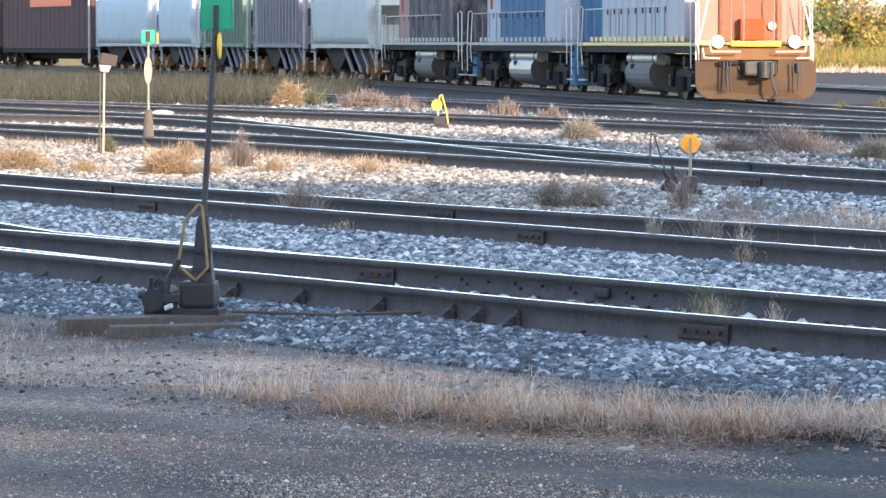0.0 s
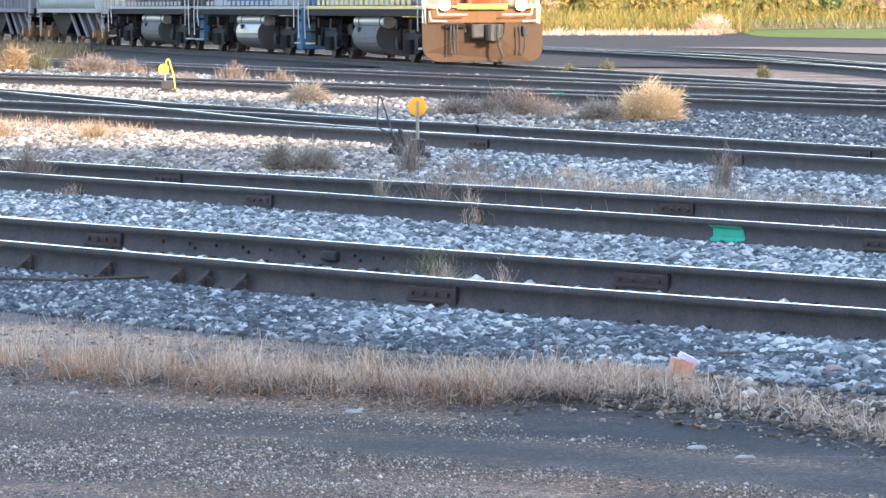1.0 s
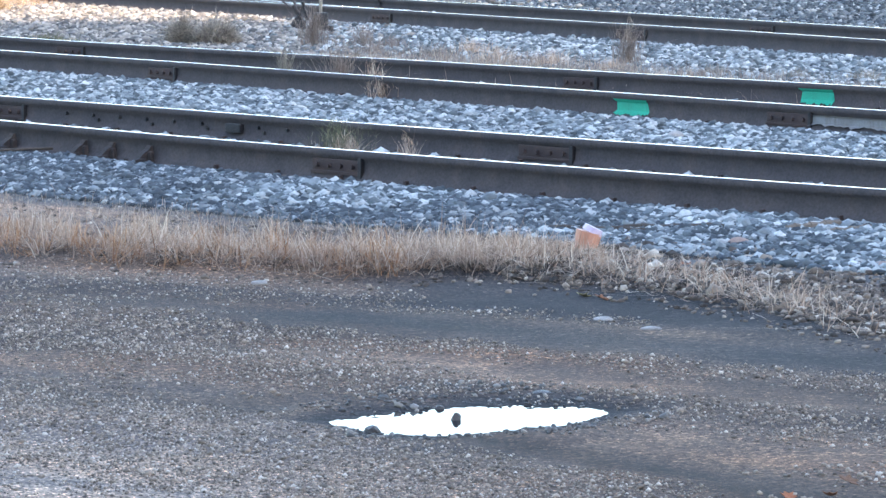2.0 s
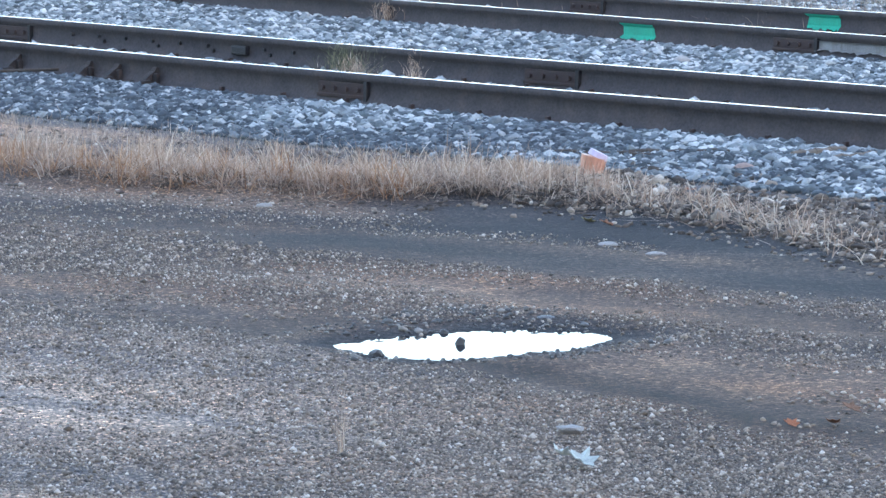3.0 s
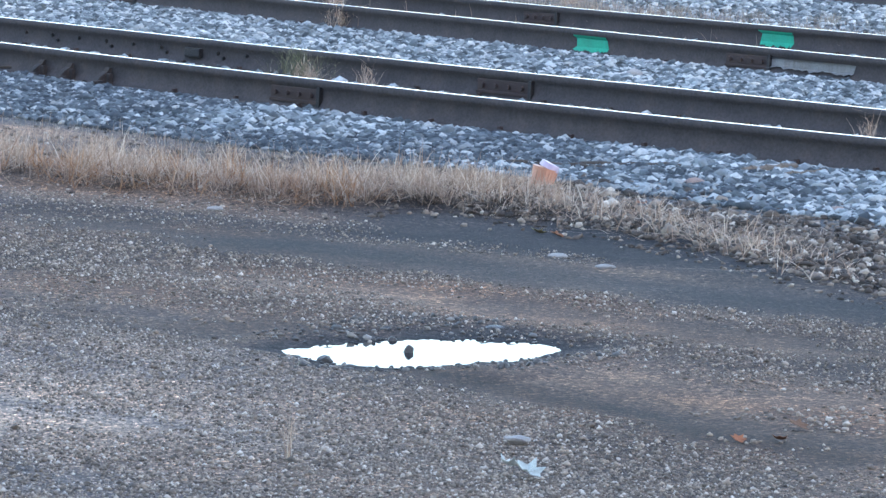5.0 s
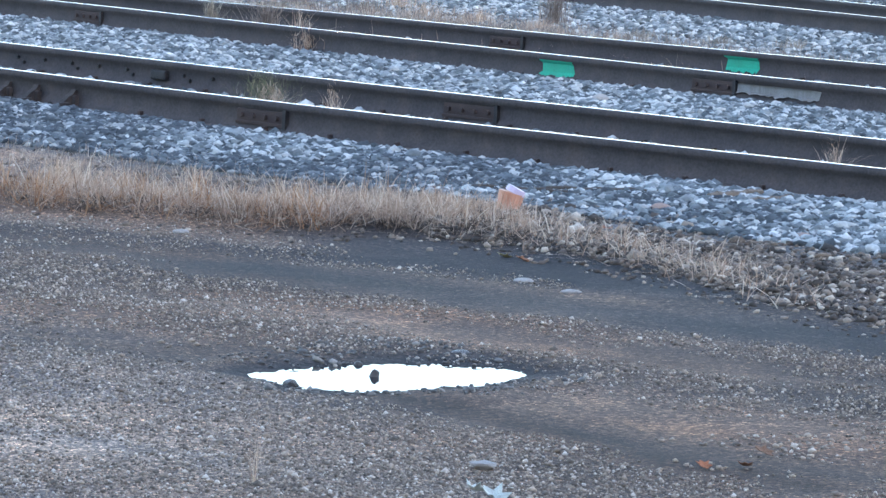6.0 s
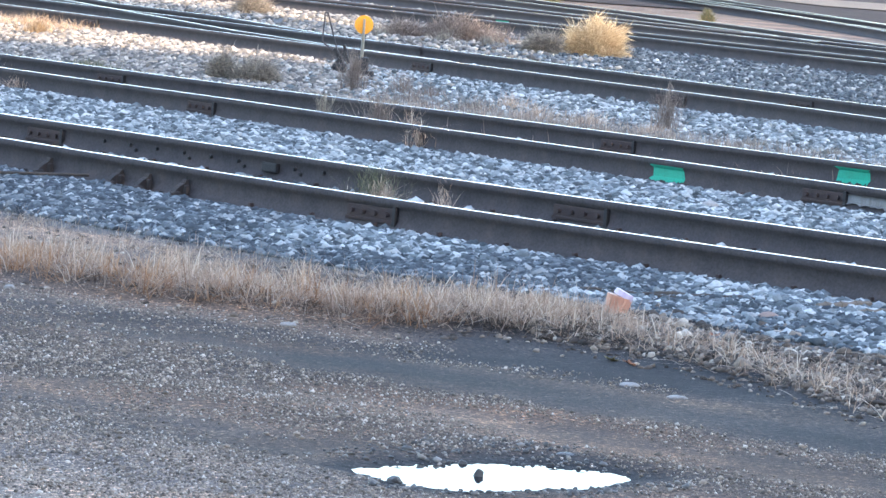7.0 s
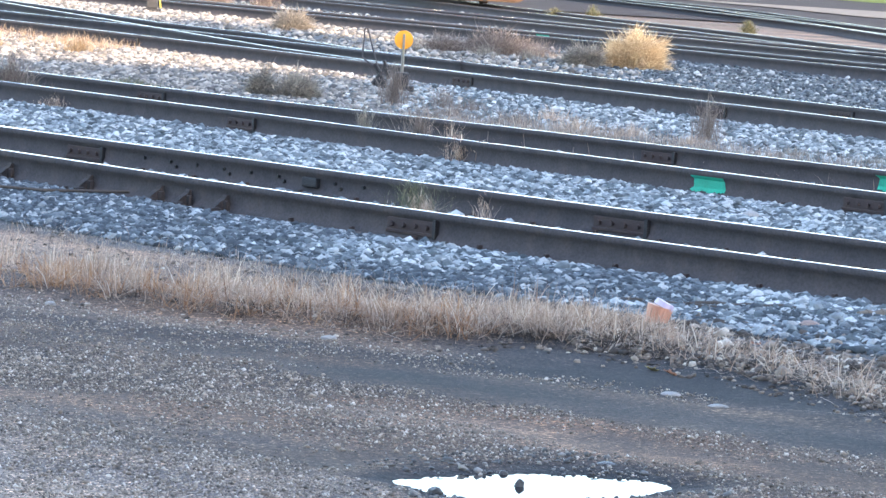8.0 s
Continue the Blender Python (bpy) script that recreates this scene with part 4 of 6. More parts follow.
xy = thick(clumps(2000, 26, strip, 0.075), -0.10)
far_side = rng.uniform(0, 1, len(xy)) < np.interp(xy[:, 1] - verge(xy[:, 0]), (0.1, 1.5), (0.30, 0.95))
depth = np.interp(xy[:, 1] - verge(xy[:, 0]), (0.2, 1.0, 2.4), (1.0, 0.95, 0.5))
tall = np.array([0.72 + 1.2 * max(-0.45, wave(a, b, 2.1, 47)) for a, b in xy]) * depth
hh = np.clip(rng.normal(0.062, 0.024, len(xy)), 0.012, 0.16) * tall
flat = thick(clumps(1500, 9, strip, 0.12), -0.5, 51)
grass("dry_grass", "matted straw lying flat between the tufts", STRAW, flat[::2], 0.06, 1.5, 0.0019)
grass("dry_grass", "matted brown straw lying flat between the tufts", RUST_STRAW, flat[1::2], 0.06, 1.5, 0.0019)
grass("dry_grass", "strip of short dry straw-coloured grass beside the road", STRAW, xy[far_side], hh[far_side], 0.55, 0.0017)
grass("dry_grass", "rust-orange blades mixed into the dry grass", ORANGE_STRAW, xy[~far_side], hh[~far_side] * 0.8, 0.8, 0.0017)
grass("dry_grass", "rust-tinted dry grass fringe at the road edge", ORANGE_STRAW, thick(fringe(150, -5.5, 0.4, 0.15, 0.7, 22, 0.05), -0.1), 0.045, 1.0, 0.0018)
grass("dry_grass", "dark brown dead grass in hollows of the strip", RUST_STRAW, fringe(80, -2.5, 2.0, 0.05, 0.8, 26, 0.05), 0.04, 1.2, 0.0020)
grass("dry_grass", "taller upright straw tufts in the grass strip", STRAW, fringe(60, -2.2, 1.4, 0.2, 1.4, 22, 0.030), 0.125, 0.32, 0.0024)
grass("dry_grass", "bunched upright orange straw tufts at the road edge", ORANGE_STRAW, fringe(16, -1.6, 0.7, 0.1, 0.7, 26, 0.030), 0.13, 0.30, 0.0016)
# flattened straw at the ragged edge
grass("dry_grass", "flattened straw lying over earth and stones", STRAW, fringe(520, -0.6, 2.8, 0.0, 1.1, 7, 0.06), 0.09, 1.6, 0.0028)
# much darker blades lying low along the road edge
DARK_GRASS = straw("very dark low grass", ((0.0, (0.045, 0.034, 0.027)), (0.5, (0.085, 0.062, 0.047)), (1.0, (0.17, 0.12, 0.085))))
grass("dry_grass", "very dark low blades under the grass edge", DARK_GRASS, fringe(75, -0.9, 1.6, 0.0, 0.55, 44, 0.045), 0.055, 1.5, 0.0024)
grass("dry_grass", "tangled straw bent over the road edge", STRAW, fringe(60, -1.4, 1.7, 0.05, 0.5, 26, 0.05), 0.15, 1.35, 0.0025)
grass("dry_grass", "tangled orange straw bent over the road edge", ORANGE_STRAW, fringe(34, -2.0, 0.8, 0.0, 0.4, 26, 0.05), 0.13, 1.3, 0.0025)
grass("dry_grass", "thin dry grass round rubble", STRAW, fringe(150, 1.0, 2.9, 0.3, 2.4, 6, 0.06), 0.042, 0.9, 0.0017)
grass("dry_grass", "sparse dead stubble on bare earth beside the road", RUST_STRAW, fringe(420, -5.8, -1.2, 0.0, 2.4, 5, 0.10), 0.025, 1.2, 0.0018)
fx = rng.uniform(-5.8, 0.6, 5200)
xy = np.stack([fx, toe(fx) + rng.uniform(-0.5, 0.45, 5200)], -1)
grass("dry_grass", "thin grey grass at the foot of the ballast", GREY_STRAW, xy, 0.035, 0.9, 0.0016)
# golden grass on the pale stones before the third track
fx = rng.uniform(-10.0, -2.6, 230)
c = np.stack([fx, line_y("C1", fx) - 0.4 - np.interp(fx, (-10, -6, -2.6), (5.0, 4.5, 2.5)) * rng.beta(1.0, 2.0, 230)], -1)
c = c[np.array([wave(a, b, 0.5, 57) for a, b in c]) > -0.12]
xy = np.repeat(c, 30, 0) + rng.normal(0, 0.13, (len(c) * 30, 2))
grass("dry_grass", "golden dry grass on sunlit stones", GOLD_STRAW, xy[::2], 0.13, 0.6, 0.0035)
grass("dry_grass", "pale dry grass on sunlit stones", STRAW, xy[1::2], 0.11, 0.6, 0.0032)
# dry brown grass along the back of the second track
fx = 0.6 + 5.2 * rng.beta(1.2, 1.5, 420)
c = np.stack([fx, line_y("B2", fx) + 0.25 + np.interp(fx, (0.6, 1.6, 3.6, 5.6), (2.5, 4.6, 4.0, 1.6)) * rng.beta(0.9, 1.6, 420)], -1)
xy = np.repeat(c, 26, 0) + rng.normal(0, 0.11, (420 * 26, 2))
pick = rng.uniform(0, 1, len(xy))
grass("dry_grass", "brown dry grass along the back of the second track", RUST_STRAW, xy[pick < 0.55], 0.15, 0.4, 0.0022)
grass("dry_grass", "pale dry grass along the back of the second track", STRAW, xy[pick >= 0.55], 0.12, 0.5, 0.0020)


def weed(label, x, y, h, w, n, mat, lean=0.35, width=None, twigs=True, name="weed", category="weed", group=""):
    """One dry plant: many stalks from a small root, with side twigs."""
    n = int(n * 1.6)
    r = np.abs(rng.normal(0, w * 0.28, n))
    a = rng.uniform(0, 6.283, n)
    xy = np.stack([x + r * np.cos(a), y + r * np.sin(a)], -1)
    hh = h * np.clip(rng.normal(0.75, 0.22, n), 0.2, 1.15) * (1 - 0.5 * np.clip(r / (w * 0.8), 0, 1))
    wd = np.full(n, 0.7 * (width or 0.0035)) * rng.uniform(0.7, 1.3, n)
    roots = np.column_stack([xy, root_z(xy)])
    v, f = blades(roots, hh, lean, wd)
    if twigs:
        k = n * 3
        i = rng.integers(0, n, k)
        t = rng.uniform(0.3, 0.95, k)
        rz = roots[i].copy()
        rz[:, 2] += hh[i] * t * 0.95
        rz[:, :2] += rng.normal(0, 0.04 * h, (k, 2))
        v2, f2 = blades(rz, hh[i] * rng.uniform(0.12, 0.3, k), 0.9, wd[i] * 0.8, segs=2)
        f = np.concatenate([f, f2 + len(v)])
        v = np.concatenate([v, v2])
    if name == "grass_tuft":
        return tagged(part(name, raw_mesh(name, v, f), mat), label, category, group, "stuff")
    base = np.array((x, y, float(ground_z(x, y))))
    t = thing(name, label, category, Matrix.Translation(base.tolist()), group)
    tagged(part("foliage", raw_mesh("foliage", v - base, f), mat, t), kind="stuff")
    return t


weed("green and straw weed growing beside the near track rail", 0.62, 26.6, 0.30, 0.44, 110, GREEN_WEED, 0.34, 0.0026)
weed("pale seeding grass tuft beside the near track rail", 0.66, 26.3, 0.24, 0.3, 60, STRAW, 0.5, 0.0024)
weed("thin dry stalks beside the near track rail", 1.02, 25.9, 0.32, 0.14, 24, STRAW, 0.5, 0.003)
weed("thin dry stalks beside the near track rail", 3.7, 23.2, 0.26, 0.16, 22, STRAW, 0.6, 0.003)
weed("grey dry weed standing in the second track", 0.35, 34.4, 0.38, 0.16, 70, GREY_STRAW, 0.2, 0.004)
weed("grey-brown dry weed standing in the second track", 0.80, 34.8, 0.40, 0.30, 80, RUST_STRAW, 0.3, 0.004)
weed("pale dry grass tuft beside the second track", 1.09, 32.75, 0.24, 0.28, 40, STRAW, 0.6, 0.004)
weed("pale dry grass tuft inside the second track", 1.05, 34.2, 0.34, 0.26, 24, STRAW, 0.6, 0.003)
weed("small dry tuft beside the second track", -2.3, 37.4, 0.16, 0.5, 80, STRAW, 0.6, 0.004)
weed("small dry tuft beside the second track", -3.4, 39.2, 0.18, 0.5, 70, STRAW, 0.6, 0.004)
weed("tall rust-brown dry weed behind the second track", 3.50, 38.2, 0.50, 0.34, 90, RUST_STRAW, 0.24, 0.0036)
for i, (x, y, h, w) in enumerate(((1.7, 61.5, 0.36, 0.7), (2.2, 62.2, 0.42, 0.8), (2.7, 61.8, 0.44, 0.8), (3.15, 61.2, 0.40, 0.7), (2.3, 60.4, 0.26, 0.6), (1.3, 60.9, 0.26, 0.5), (2.9, 60.0, 0.22, 0.5))):
    weed("dark brown dry weeds behind the third track", x, y, h * 0.9, w, 70, RUST_STRAW if i < 4 else GREY_STRAW, 0.35, 0.006, group="dark weeds")
for x, y, h, w in ((1.2, 40.2, 0.2, 0.7), (1.8, 39.3, 0.22, 0.7), (2.3, 38.6, 0.22, 0.7), (2.8, 38.2, 0.2, 0.6), (3.3, 37.4, 0.15, 0.6), (4.1, 36.4, 0.13, 0.7), (4.7, 35.8, 0.13, 0.7), (5.3, 35.6, 0.13, 0.7), (1.5, 41.8, 0.2, 0.7), (2.2, 40.6, 0.2, 0.7)):
    weed("low patch of dry brown grass behind the second track", x, y, h, w, 130, GREY_STRAW if x > 3.9 else RUST_STRAW if x < 2 else STRAW, 0.5, 0.004, twigs=False, name="grass_tuft", category="grass", group="dry tufts")
for x, y, h, w, mt in ((-6.5, 52.0, 0.2, 0.8, GOLD_STRAW), (-4.9, 51.6, 0.22, 0.6, GOLD_STRAW), (-4.76, 54.1, 0.5, 0.4, RUST_STRAW),
                       (-4.2, 52.5, 0.2, 0.7, GOLD_STRAW), (-3.0, 52.2, 0.2, 0.6, GOLD_STRAW), (-7.15, 59.9, 0.3, 0.3, GREEN_WEED), (-5.8, 57.6, 0.3, 0.6, GOLD_STRAW), (-9.0, 58.5, 0.3, 0.4, GREEN_WEED), (-2.87, 39.2, 0.46, 0.40, RUST_STRAW), (-3.0, 40.3, 0.2, 0.7, GREEN_WEED), (-1.9, 41.8, 0.16, 0.8, GREEN_WEED), (-5.0, 44.6, 0.2, 0.6, GREY_STRAW)):
    weed("sunlit golden dry weed on pale stones" if mt is GOLD_STRAW else "dry weed on pale stones beside a track", x, y, h, w, 190, mt, 0.45, 0.006, group="golden weeds" if mt is GOLD_STRAW else "")
for x, y, h, w, mt in ((-7.0, 98.5, 0.5, 0.8, GREEN_WEED), (-4.6, 93.5, 0.35, 0.9, RUST_STRAW), (-2.2, 86.0, 0.40, 0.8, RUST_STRAW), (-1.2, 84.2, 0.3, 0.7, RUST_STRAW), (-3.0, 82, 0.3, 0.8, RUST_STRAW), (8.6, 86.0, 0.35, 0.3, GREEN_WEED), (4.9, 90.5, 0.3, 0.3, GREEN_WEED), (5.8, 92, 0.35, 0.3, GREEN_WEED)):
    weed("dry weed between the farther tracks", x, y, h, w, 170, mt, 0.4, 0.010, group="far weeds")


def dome(x, y, w, h, n, mat, r=0.0035, twig=0.13):
    """A rounded bush: short curved twigs spread through a dome."""
    d = rng.normal(0, 1, (n, 3))
    d /= np.linalg.norm(d, axis=1)[:, None]
    d[:, 2] = np.abs(d[:, 2])
    lob = np.array([0.82 + 0.35 * noise.noise(Vector(v) * 2.3 + Vector((x, y, 0))) for v in d])
    rad = (rng.uniform(0, 1, n) ** 0.45) * lob
    z0 = float(ground_z(x, y))
    c0 = np.column_stack([x + d[:, 0] * rad * w / 2, y + d[:, 1] * rad * w / 2, z0 + d[:, 2] * rad * h * 0.92])
    way = d + rng.normal(0, 0.9, (n, 3))
    way /= np.linalg.norm(way, axis=1)[:, None]
    curl = rng.normal(0, 0.4 * twig, (n, 3))
    side = np.cross(way, rng.normal(0, 1, (n, 3)))
    side /= np.linalg.norm(side, axis=1)[:, None]
    length = twig * rng.uniform(0.5, 1.4, n)
    verts = np.zeros((n, 7, 3))
    for i in range(4):
        t = i / 3
        c = c0 + way * (length * (t - 0.4))[:, None] + curl * t * t
        c[:, 2] = np.maximum(c[:, 2], z0 - 0.01)
        if i < 3:
            verts[:, 2 * i], verts[:, 2 * i + 1] = c - side * r * (1 - 0.3 * t), c + side * r * (1 - 0.3 * t)
        else:
            verts[:, 6] = c
    tri = np.array([(0, 1, 3), (0, 3, 2), (2, 3, 5), (2, 5, 4), (4, 5, 6)])
    faces = (tri[None] + 7 * np.arange(n)[:, None, None]).reshape(-1, 3)
    return raw_mesh("bush", verts.reshape(-1, 3), faces)


def bush(label, x, y, w, h, n, mat, r=0.0035, twig=0.13, name="bush"):
    t = thing(name, label, "bush", Matrix.Identity(4))
    part("crown", dome(x, y, w, h, n, mat, r, twig), mat, t)
    stem = bmesh.new()
    z = float(ground_z(x, y))
    for k in range(7):
        q = k * 0.9
        rod(stem, (x, y, z - 0.02), (x + math.cos(q) * w * 0.3, y + math.sin(q) * w * 0.3, z + h * 0.6), 0.008, 0.003, 5)
    part("stem", stem, mat, t)


bush("large sunlit golden dry tumbleweed bush behind the third track", 4.37, 59.4, 1.08, 0.60, 9000, TUMBLE, 0.0034, 0.17, "tumbleweed")
bush("grey dry bush beside a golden tumbleweed", 3.62, 58.9, 0.70, 0.36, 2600, GREY_STRAW, 0.004, 0.15)
bush("rounded grey-green dry bush on pale ballast", -0.60, 42.6, 0.38, 0.36, 1800, GREY_STRAW, 0.003, 0.11)
bush("rounded grey-brown dry bush on pale ballast", -0.25, 42.4, 0.60, 0.32, 2200, GREY_STRAW, 0.003, 0.11)
bush("pale grey dry bush behind the third track", -0.52, 69.0, 0.75, 0.40, 2200, GREY_STRAW, 0.005, 0.18)
weed("tall rust-brown dry weed before a switch stand", 0.72, 42.2, 0.48, 0.36, 120, RUST_STRAW, 0.25, 0.0034)
weed("brown dry weed beside a switch stand", 1.2, 42.0, 0.30, 0.36, 80, RUST_STRAW, 0.35, 0.0034)
bush("dark purple-brown dry bush behind the third track", 2.55, 62.0, 1.4, 0.44, 2200, RUST_STRAW, 0.004, 0.18)
bush("dark purple-brown dry bush behind the third track", 1.75, 61.6, 0.8, 0.28, 1100, RUST_STRAW, 0.004, 0.18)
bush("golden dry bush on sunlit stones", -7.5, 53.0, 1.1, 0.30, 2600, GOLD_STRAW, 0.004, 0.15)
bush("golden dry bush on sunlit stones", -5.4, 51.4, 0.75, 0.36, 2400, GOLD_STRAW, 0.004, 0.15)
bush("golden dry bush on sunlit stones", -8.6, 54.4, 0.9, 0.34, 2200, GOLD_STRAW, 0.004, 0.15)
bush("yellow autumn bush beside the farther tracks", -7.5, 97.6, 0.85, 0.70, 1700, GOLD_STRAW, 0.007, 0.22)
bush("rusty dry bush beside the farther tracks", -5.6, 95.0, 1.5, 0.46, 1200, RUST_STRAW, 0.007, 0.22)


weed("thin dry stalk standing beside the puddle", 0.30, 12.8, 0.30, 0.05, 10, STRAW, 0.15, 0.0016)
weed("small dry grass tuft at the near road side", -0.56, 11.7, 0.10, 0.12, 80, STRAW, 0.5, 0.002)
weed("small dry grass tuft at the near road side", -0.33, 11.75, 0.06, 0.12, 70, STRAW, 0.6, 0.002)


# ---- switch stands ----
PADLOCK = painted("bright zinc", (0.55, 0.60, 0.64), (0.3, 0.3, 0.3), 0.3, 0.35, 20, metal=0.4)


def near_switch_stand():
    t = thing("switch_stand", "tall switch stand with green target and yellow lever", "switch stand", Matrix.Translation((-2.62, 26.95, 0.0)) @ Matrix.Rotation(radians(-6), 4, "Z"), "switch stands")
    bm = B(-0.16, 0.16, -0.13, 0.13, 0.02, 0.07, bevel=0.01)
    box(bm, -0.11, 0.12, -0.10, 0.10, 0.07, 0.24, bevel=0.025)
    for dx in (-0.13, 0.13):
        for dy in (-0.1, 0.1):
            rod(bm, (dx, dy, 0.07), (dx, dy, 0.10), 0.016, seg=6)
    part("base", bm, BLACK_IRON, t)
    body = bmesh.new()
    ring = [[body.verts.new((0.03 + sx * w, sy * w * 0.8, z)) for sx, sy in ((-1, -1), (1, -1), (1, 1), (-1, 1))] for z, w in ((0.235, 0.072), (0.34, 0.060), (0.60, 0.040), (0.655, 0.030))]
    for p, q in zip(ring, ring[1:]):
        for i in range(4):
            body.faces.new((p[i], p[(i + 1) % 4], q[(i + 1) % 4], q[i]))
    body.faces.new(ring[0][::-1])
    body.faces.new(ring[-1])
    bmesh.ops.bevel(body, geom=body.edges[:], offset=0.008, segments=2, affect="EDGES")
    part("body", body, POST_GREY, t, "dark tapered iron column")
    for z in (0.30, 0.42):
        part("rib", B(-0.035, 0.095, -0.058, -0.050, z, z + 0.03, bevel=0.003), BLACK_IRON, t)
    bm = bmesh.new()
    rod(bm, (0.03, 0, 0.60), (0.11, 0, 1.84), 0.020, seg=10)
    rod(bm, (0.03, 0, 0.60), (0.034, 0, 0.66), 0.034, seg=10)
    part("post", bm, POST_GREY, t)
    sg = part("target", B(-0.105, 0.105, 0.022, 0.028, 1.84, 2.10, bevel=0.012), GREEN_SIGN, t, "green square target plate")
    sg.matrix_basis = Matrix.Translation((0.115, 0, 0))
    part("bracket", B(0.10, 0.13, -0.02, 0.022, 1.80, 2.0, bevel=0.004), POST_GREY, t)
    tg = bmesh.new()
    rod(tg, (0.125, 0.028, 1.74), (0.137, 0.0289, 1.74), 0.085, seg=22)
    part("side_target", tg, YELLOW, t, "yellow round target seen edge-on")
    bm = bmesh.new()
    pipe(bm, [(0.015, -0.075, 0.73), (-0.075, -0.075, 0.62), (-0.115, -0.075, 0.34), (0.0, -0.075, 0.245), (0.075, -0.075, 0.33), (0.04, -0.075, 0.72), (0.015, -0.075, 0.73)], 0.010, 8)
    part("lever_loop", bm, YELLOW_OLD, t, "worn yellow bent lever loop")
    bm = bmesh.new()
    pipe(bm, [(-0.11, -0.09, 0.38), (-0.17, -0.10, 0.26), (-0.20, -0.10, 0.14)], 0.020, 8)
    box(bm, -0.20, -0.10, -0.13, -0.08, 0.10, 0.16, bevel=0.01)
    part("latch", bm, BLACK_IRON, t)
    part("padlock", B(-0.15, -0.09, -0.16, -0.12, 0.12, 0.155, bevel=0.012, m=Matrix.Rotation(-0.4, 4, "Y")), PADLOCK, t, "silvery padlock")
    bm = B(-0.34, -0.15, -0.10, 0.10, 0.02, 0.09, bevel=0.02)
    rod(bm, (-0.27, -0.12, 0.12), (-0.27, 0.10, 0.12), 0.075, 0.06, seg=12)
    rod(bm, (-0.20, -0.11, 0.15), (-0.19, 0.08, 0.17), 0.05, 0.04, seg=10)
    rod(bm, (-0.32, 0, 0.14), (-0.30, -0.03, 0.26), 0.022, 0.016, seg=7)
    rod(bm, (-0.24, -0.02, 0.18), (-0.16, -0.06, 0.29), 0.024, 0.018, seg=7)
    rod(bm, (-0.37, -0.05, 0.15), (-0.26, -0.08, 0.13), 0.026, 0.02, seg=7)
    part("gear_box", bm, BLACK_IRON, t)


near_switch_stand()


def headblock(label, a, b, w, h, z):
    a, b = Vector(a), Vector(b)
    d = b - a
    o = part("headblock_timber", B(0, d.length, -w / 2, w / 2, -h, 0, bevel=0.012), TIMBER)
    o.matrix_basis = Matrix.Translation((a.x, a.y, z)) @ Matrix.Rotation(math.atan2(d.y, d.x), 4, "Z")
    return tagged(o, label, "timber", "headblock timbers")


headblock("grey-brown headblock timber carrying a switch stand", (-3.44, 26.50, 0), (-2.35, 26.98, 0), 0.22, 0.20, 0.030)
headblock("second grey-brown headblock timber beside a switch stand", (-3.10, 26.22, 0), (-2.25, 26.50, 0), 0.16, 0.18, 0.005)
o = part("throw_rod", pipe(bmesh.new(), [(-2.4, 26.9, 0.05), (-1.75, 26.9, 0.03), (-1.2, 27.05, 0.04)], 0.010, 8), TIMBER)
tagged(o, "thin rusty throw rod lying in ballast", "rod")


def low_stand(x, y, mat, label, twig_side, name="switch_stand"):
    z = float(gz(y))
    t = thing(name, label, "switch stand", Matrix.Translation((x, y, z)), "switch stands")
    bm = B(-0.14, 0.14, -0.12, 0.12, 0.0, 0.06, bevel=0.01)
    box(bm, -0.08, 0.08, -0.08, 0.08, 0.06, 0.20, bevel=0.02)
    part("base", bm, BLACK_IRON, t)
    part("post", rod(bmesh.new(), (0, 0, 0.18), (0, 0, 0.50), 0.018), TIN, t)
    bm = bmesh.new()
    rod(bm, (0, -0.020, 0.555), (0, -0.012, 0.555), 0.102, seg=28)
    part("target", bm, mat, t)
    part("target_bracket", B(-0.012, 0.014, -0.04, -0.021, 0.40, 0.62, bevel=0.003), TIN, t)
    # thin dark bent pipe added in place of a twig-like weed
    bm = bmesh.new()
    s = twig_side
    pipe(bm, [(s * 0.22, 0, 0.12), (s * 0.30, 0, 0.34), (s * 0.40, -0.03, 0.66), (s * 0.43, -0.03, 0.66), (s * 0.44, -0.03, 0.34), (s * 0.32, -0.03, 0.25)], 0.009, 7)
    part("lever", bm, POST_GREY, t)
    bm = B(s * 0.22 - 0.06, s * 0.22 + 0.06, -0.07, 0.07, 0.0, 0.12, bevel=0.02)
    rod(bm, (s * 0.20, 0, 0.10), (s * 0.30, -0.02, 0.28), 0.030, 0.022, 8)
    rod(bm, (s * 0.14, -0.02, 0.12), (s * 0.20, -0.03, 0.32), 0.024, 0.018, 8)
    rod(bm, (s * 0.31, -0.02, 0.05), (s * 0.22, -0.03, 0.20), 0.030, 0.02, 8)
    part("gear_box", bm, BLACK_IRON, t)
    return t


low_stand(0.86, 46.2, ORANGE_DISC, "low switch stand with orange round target", -1)


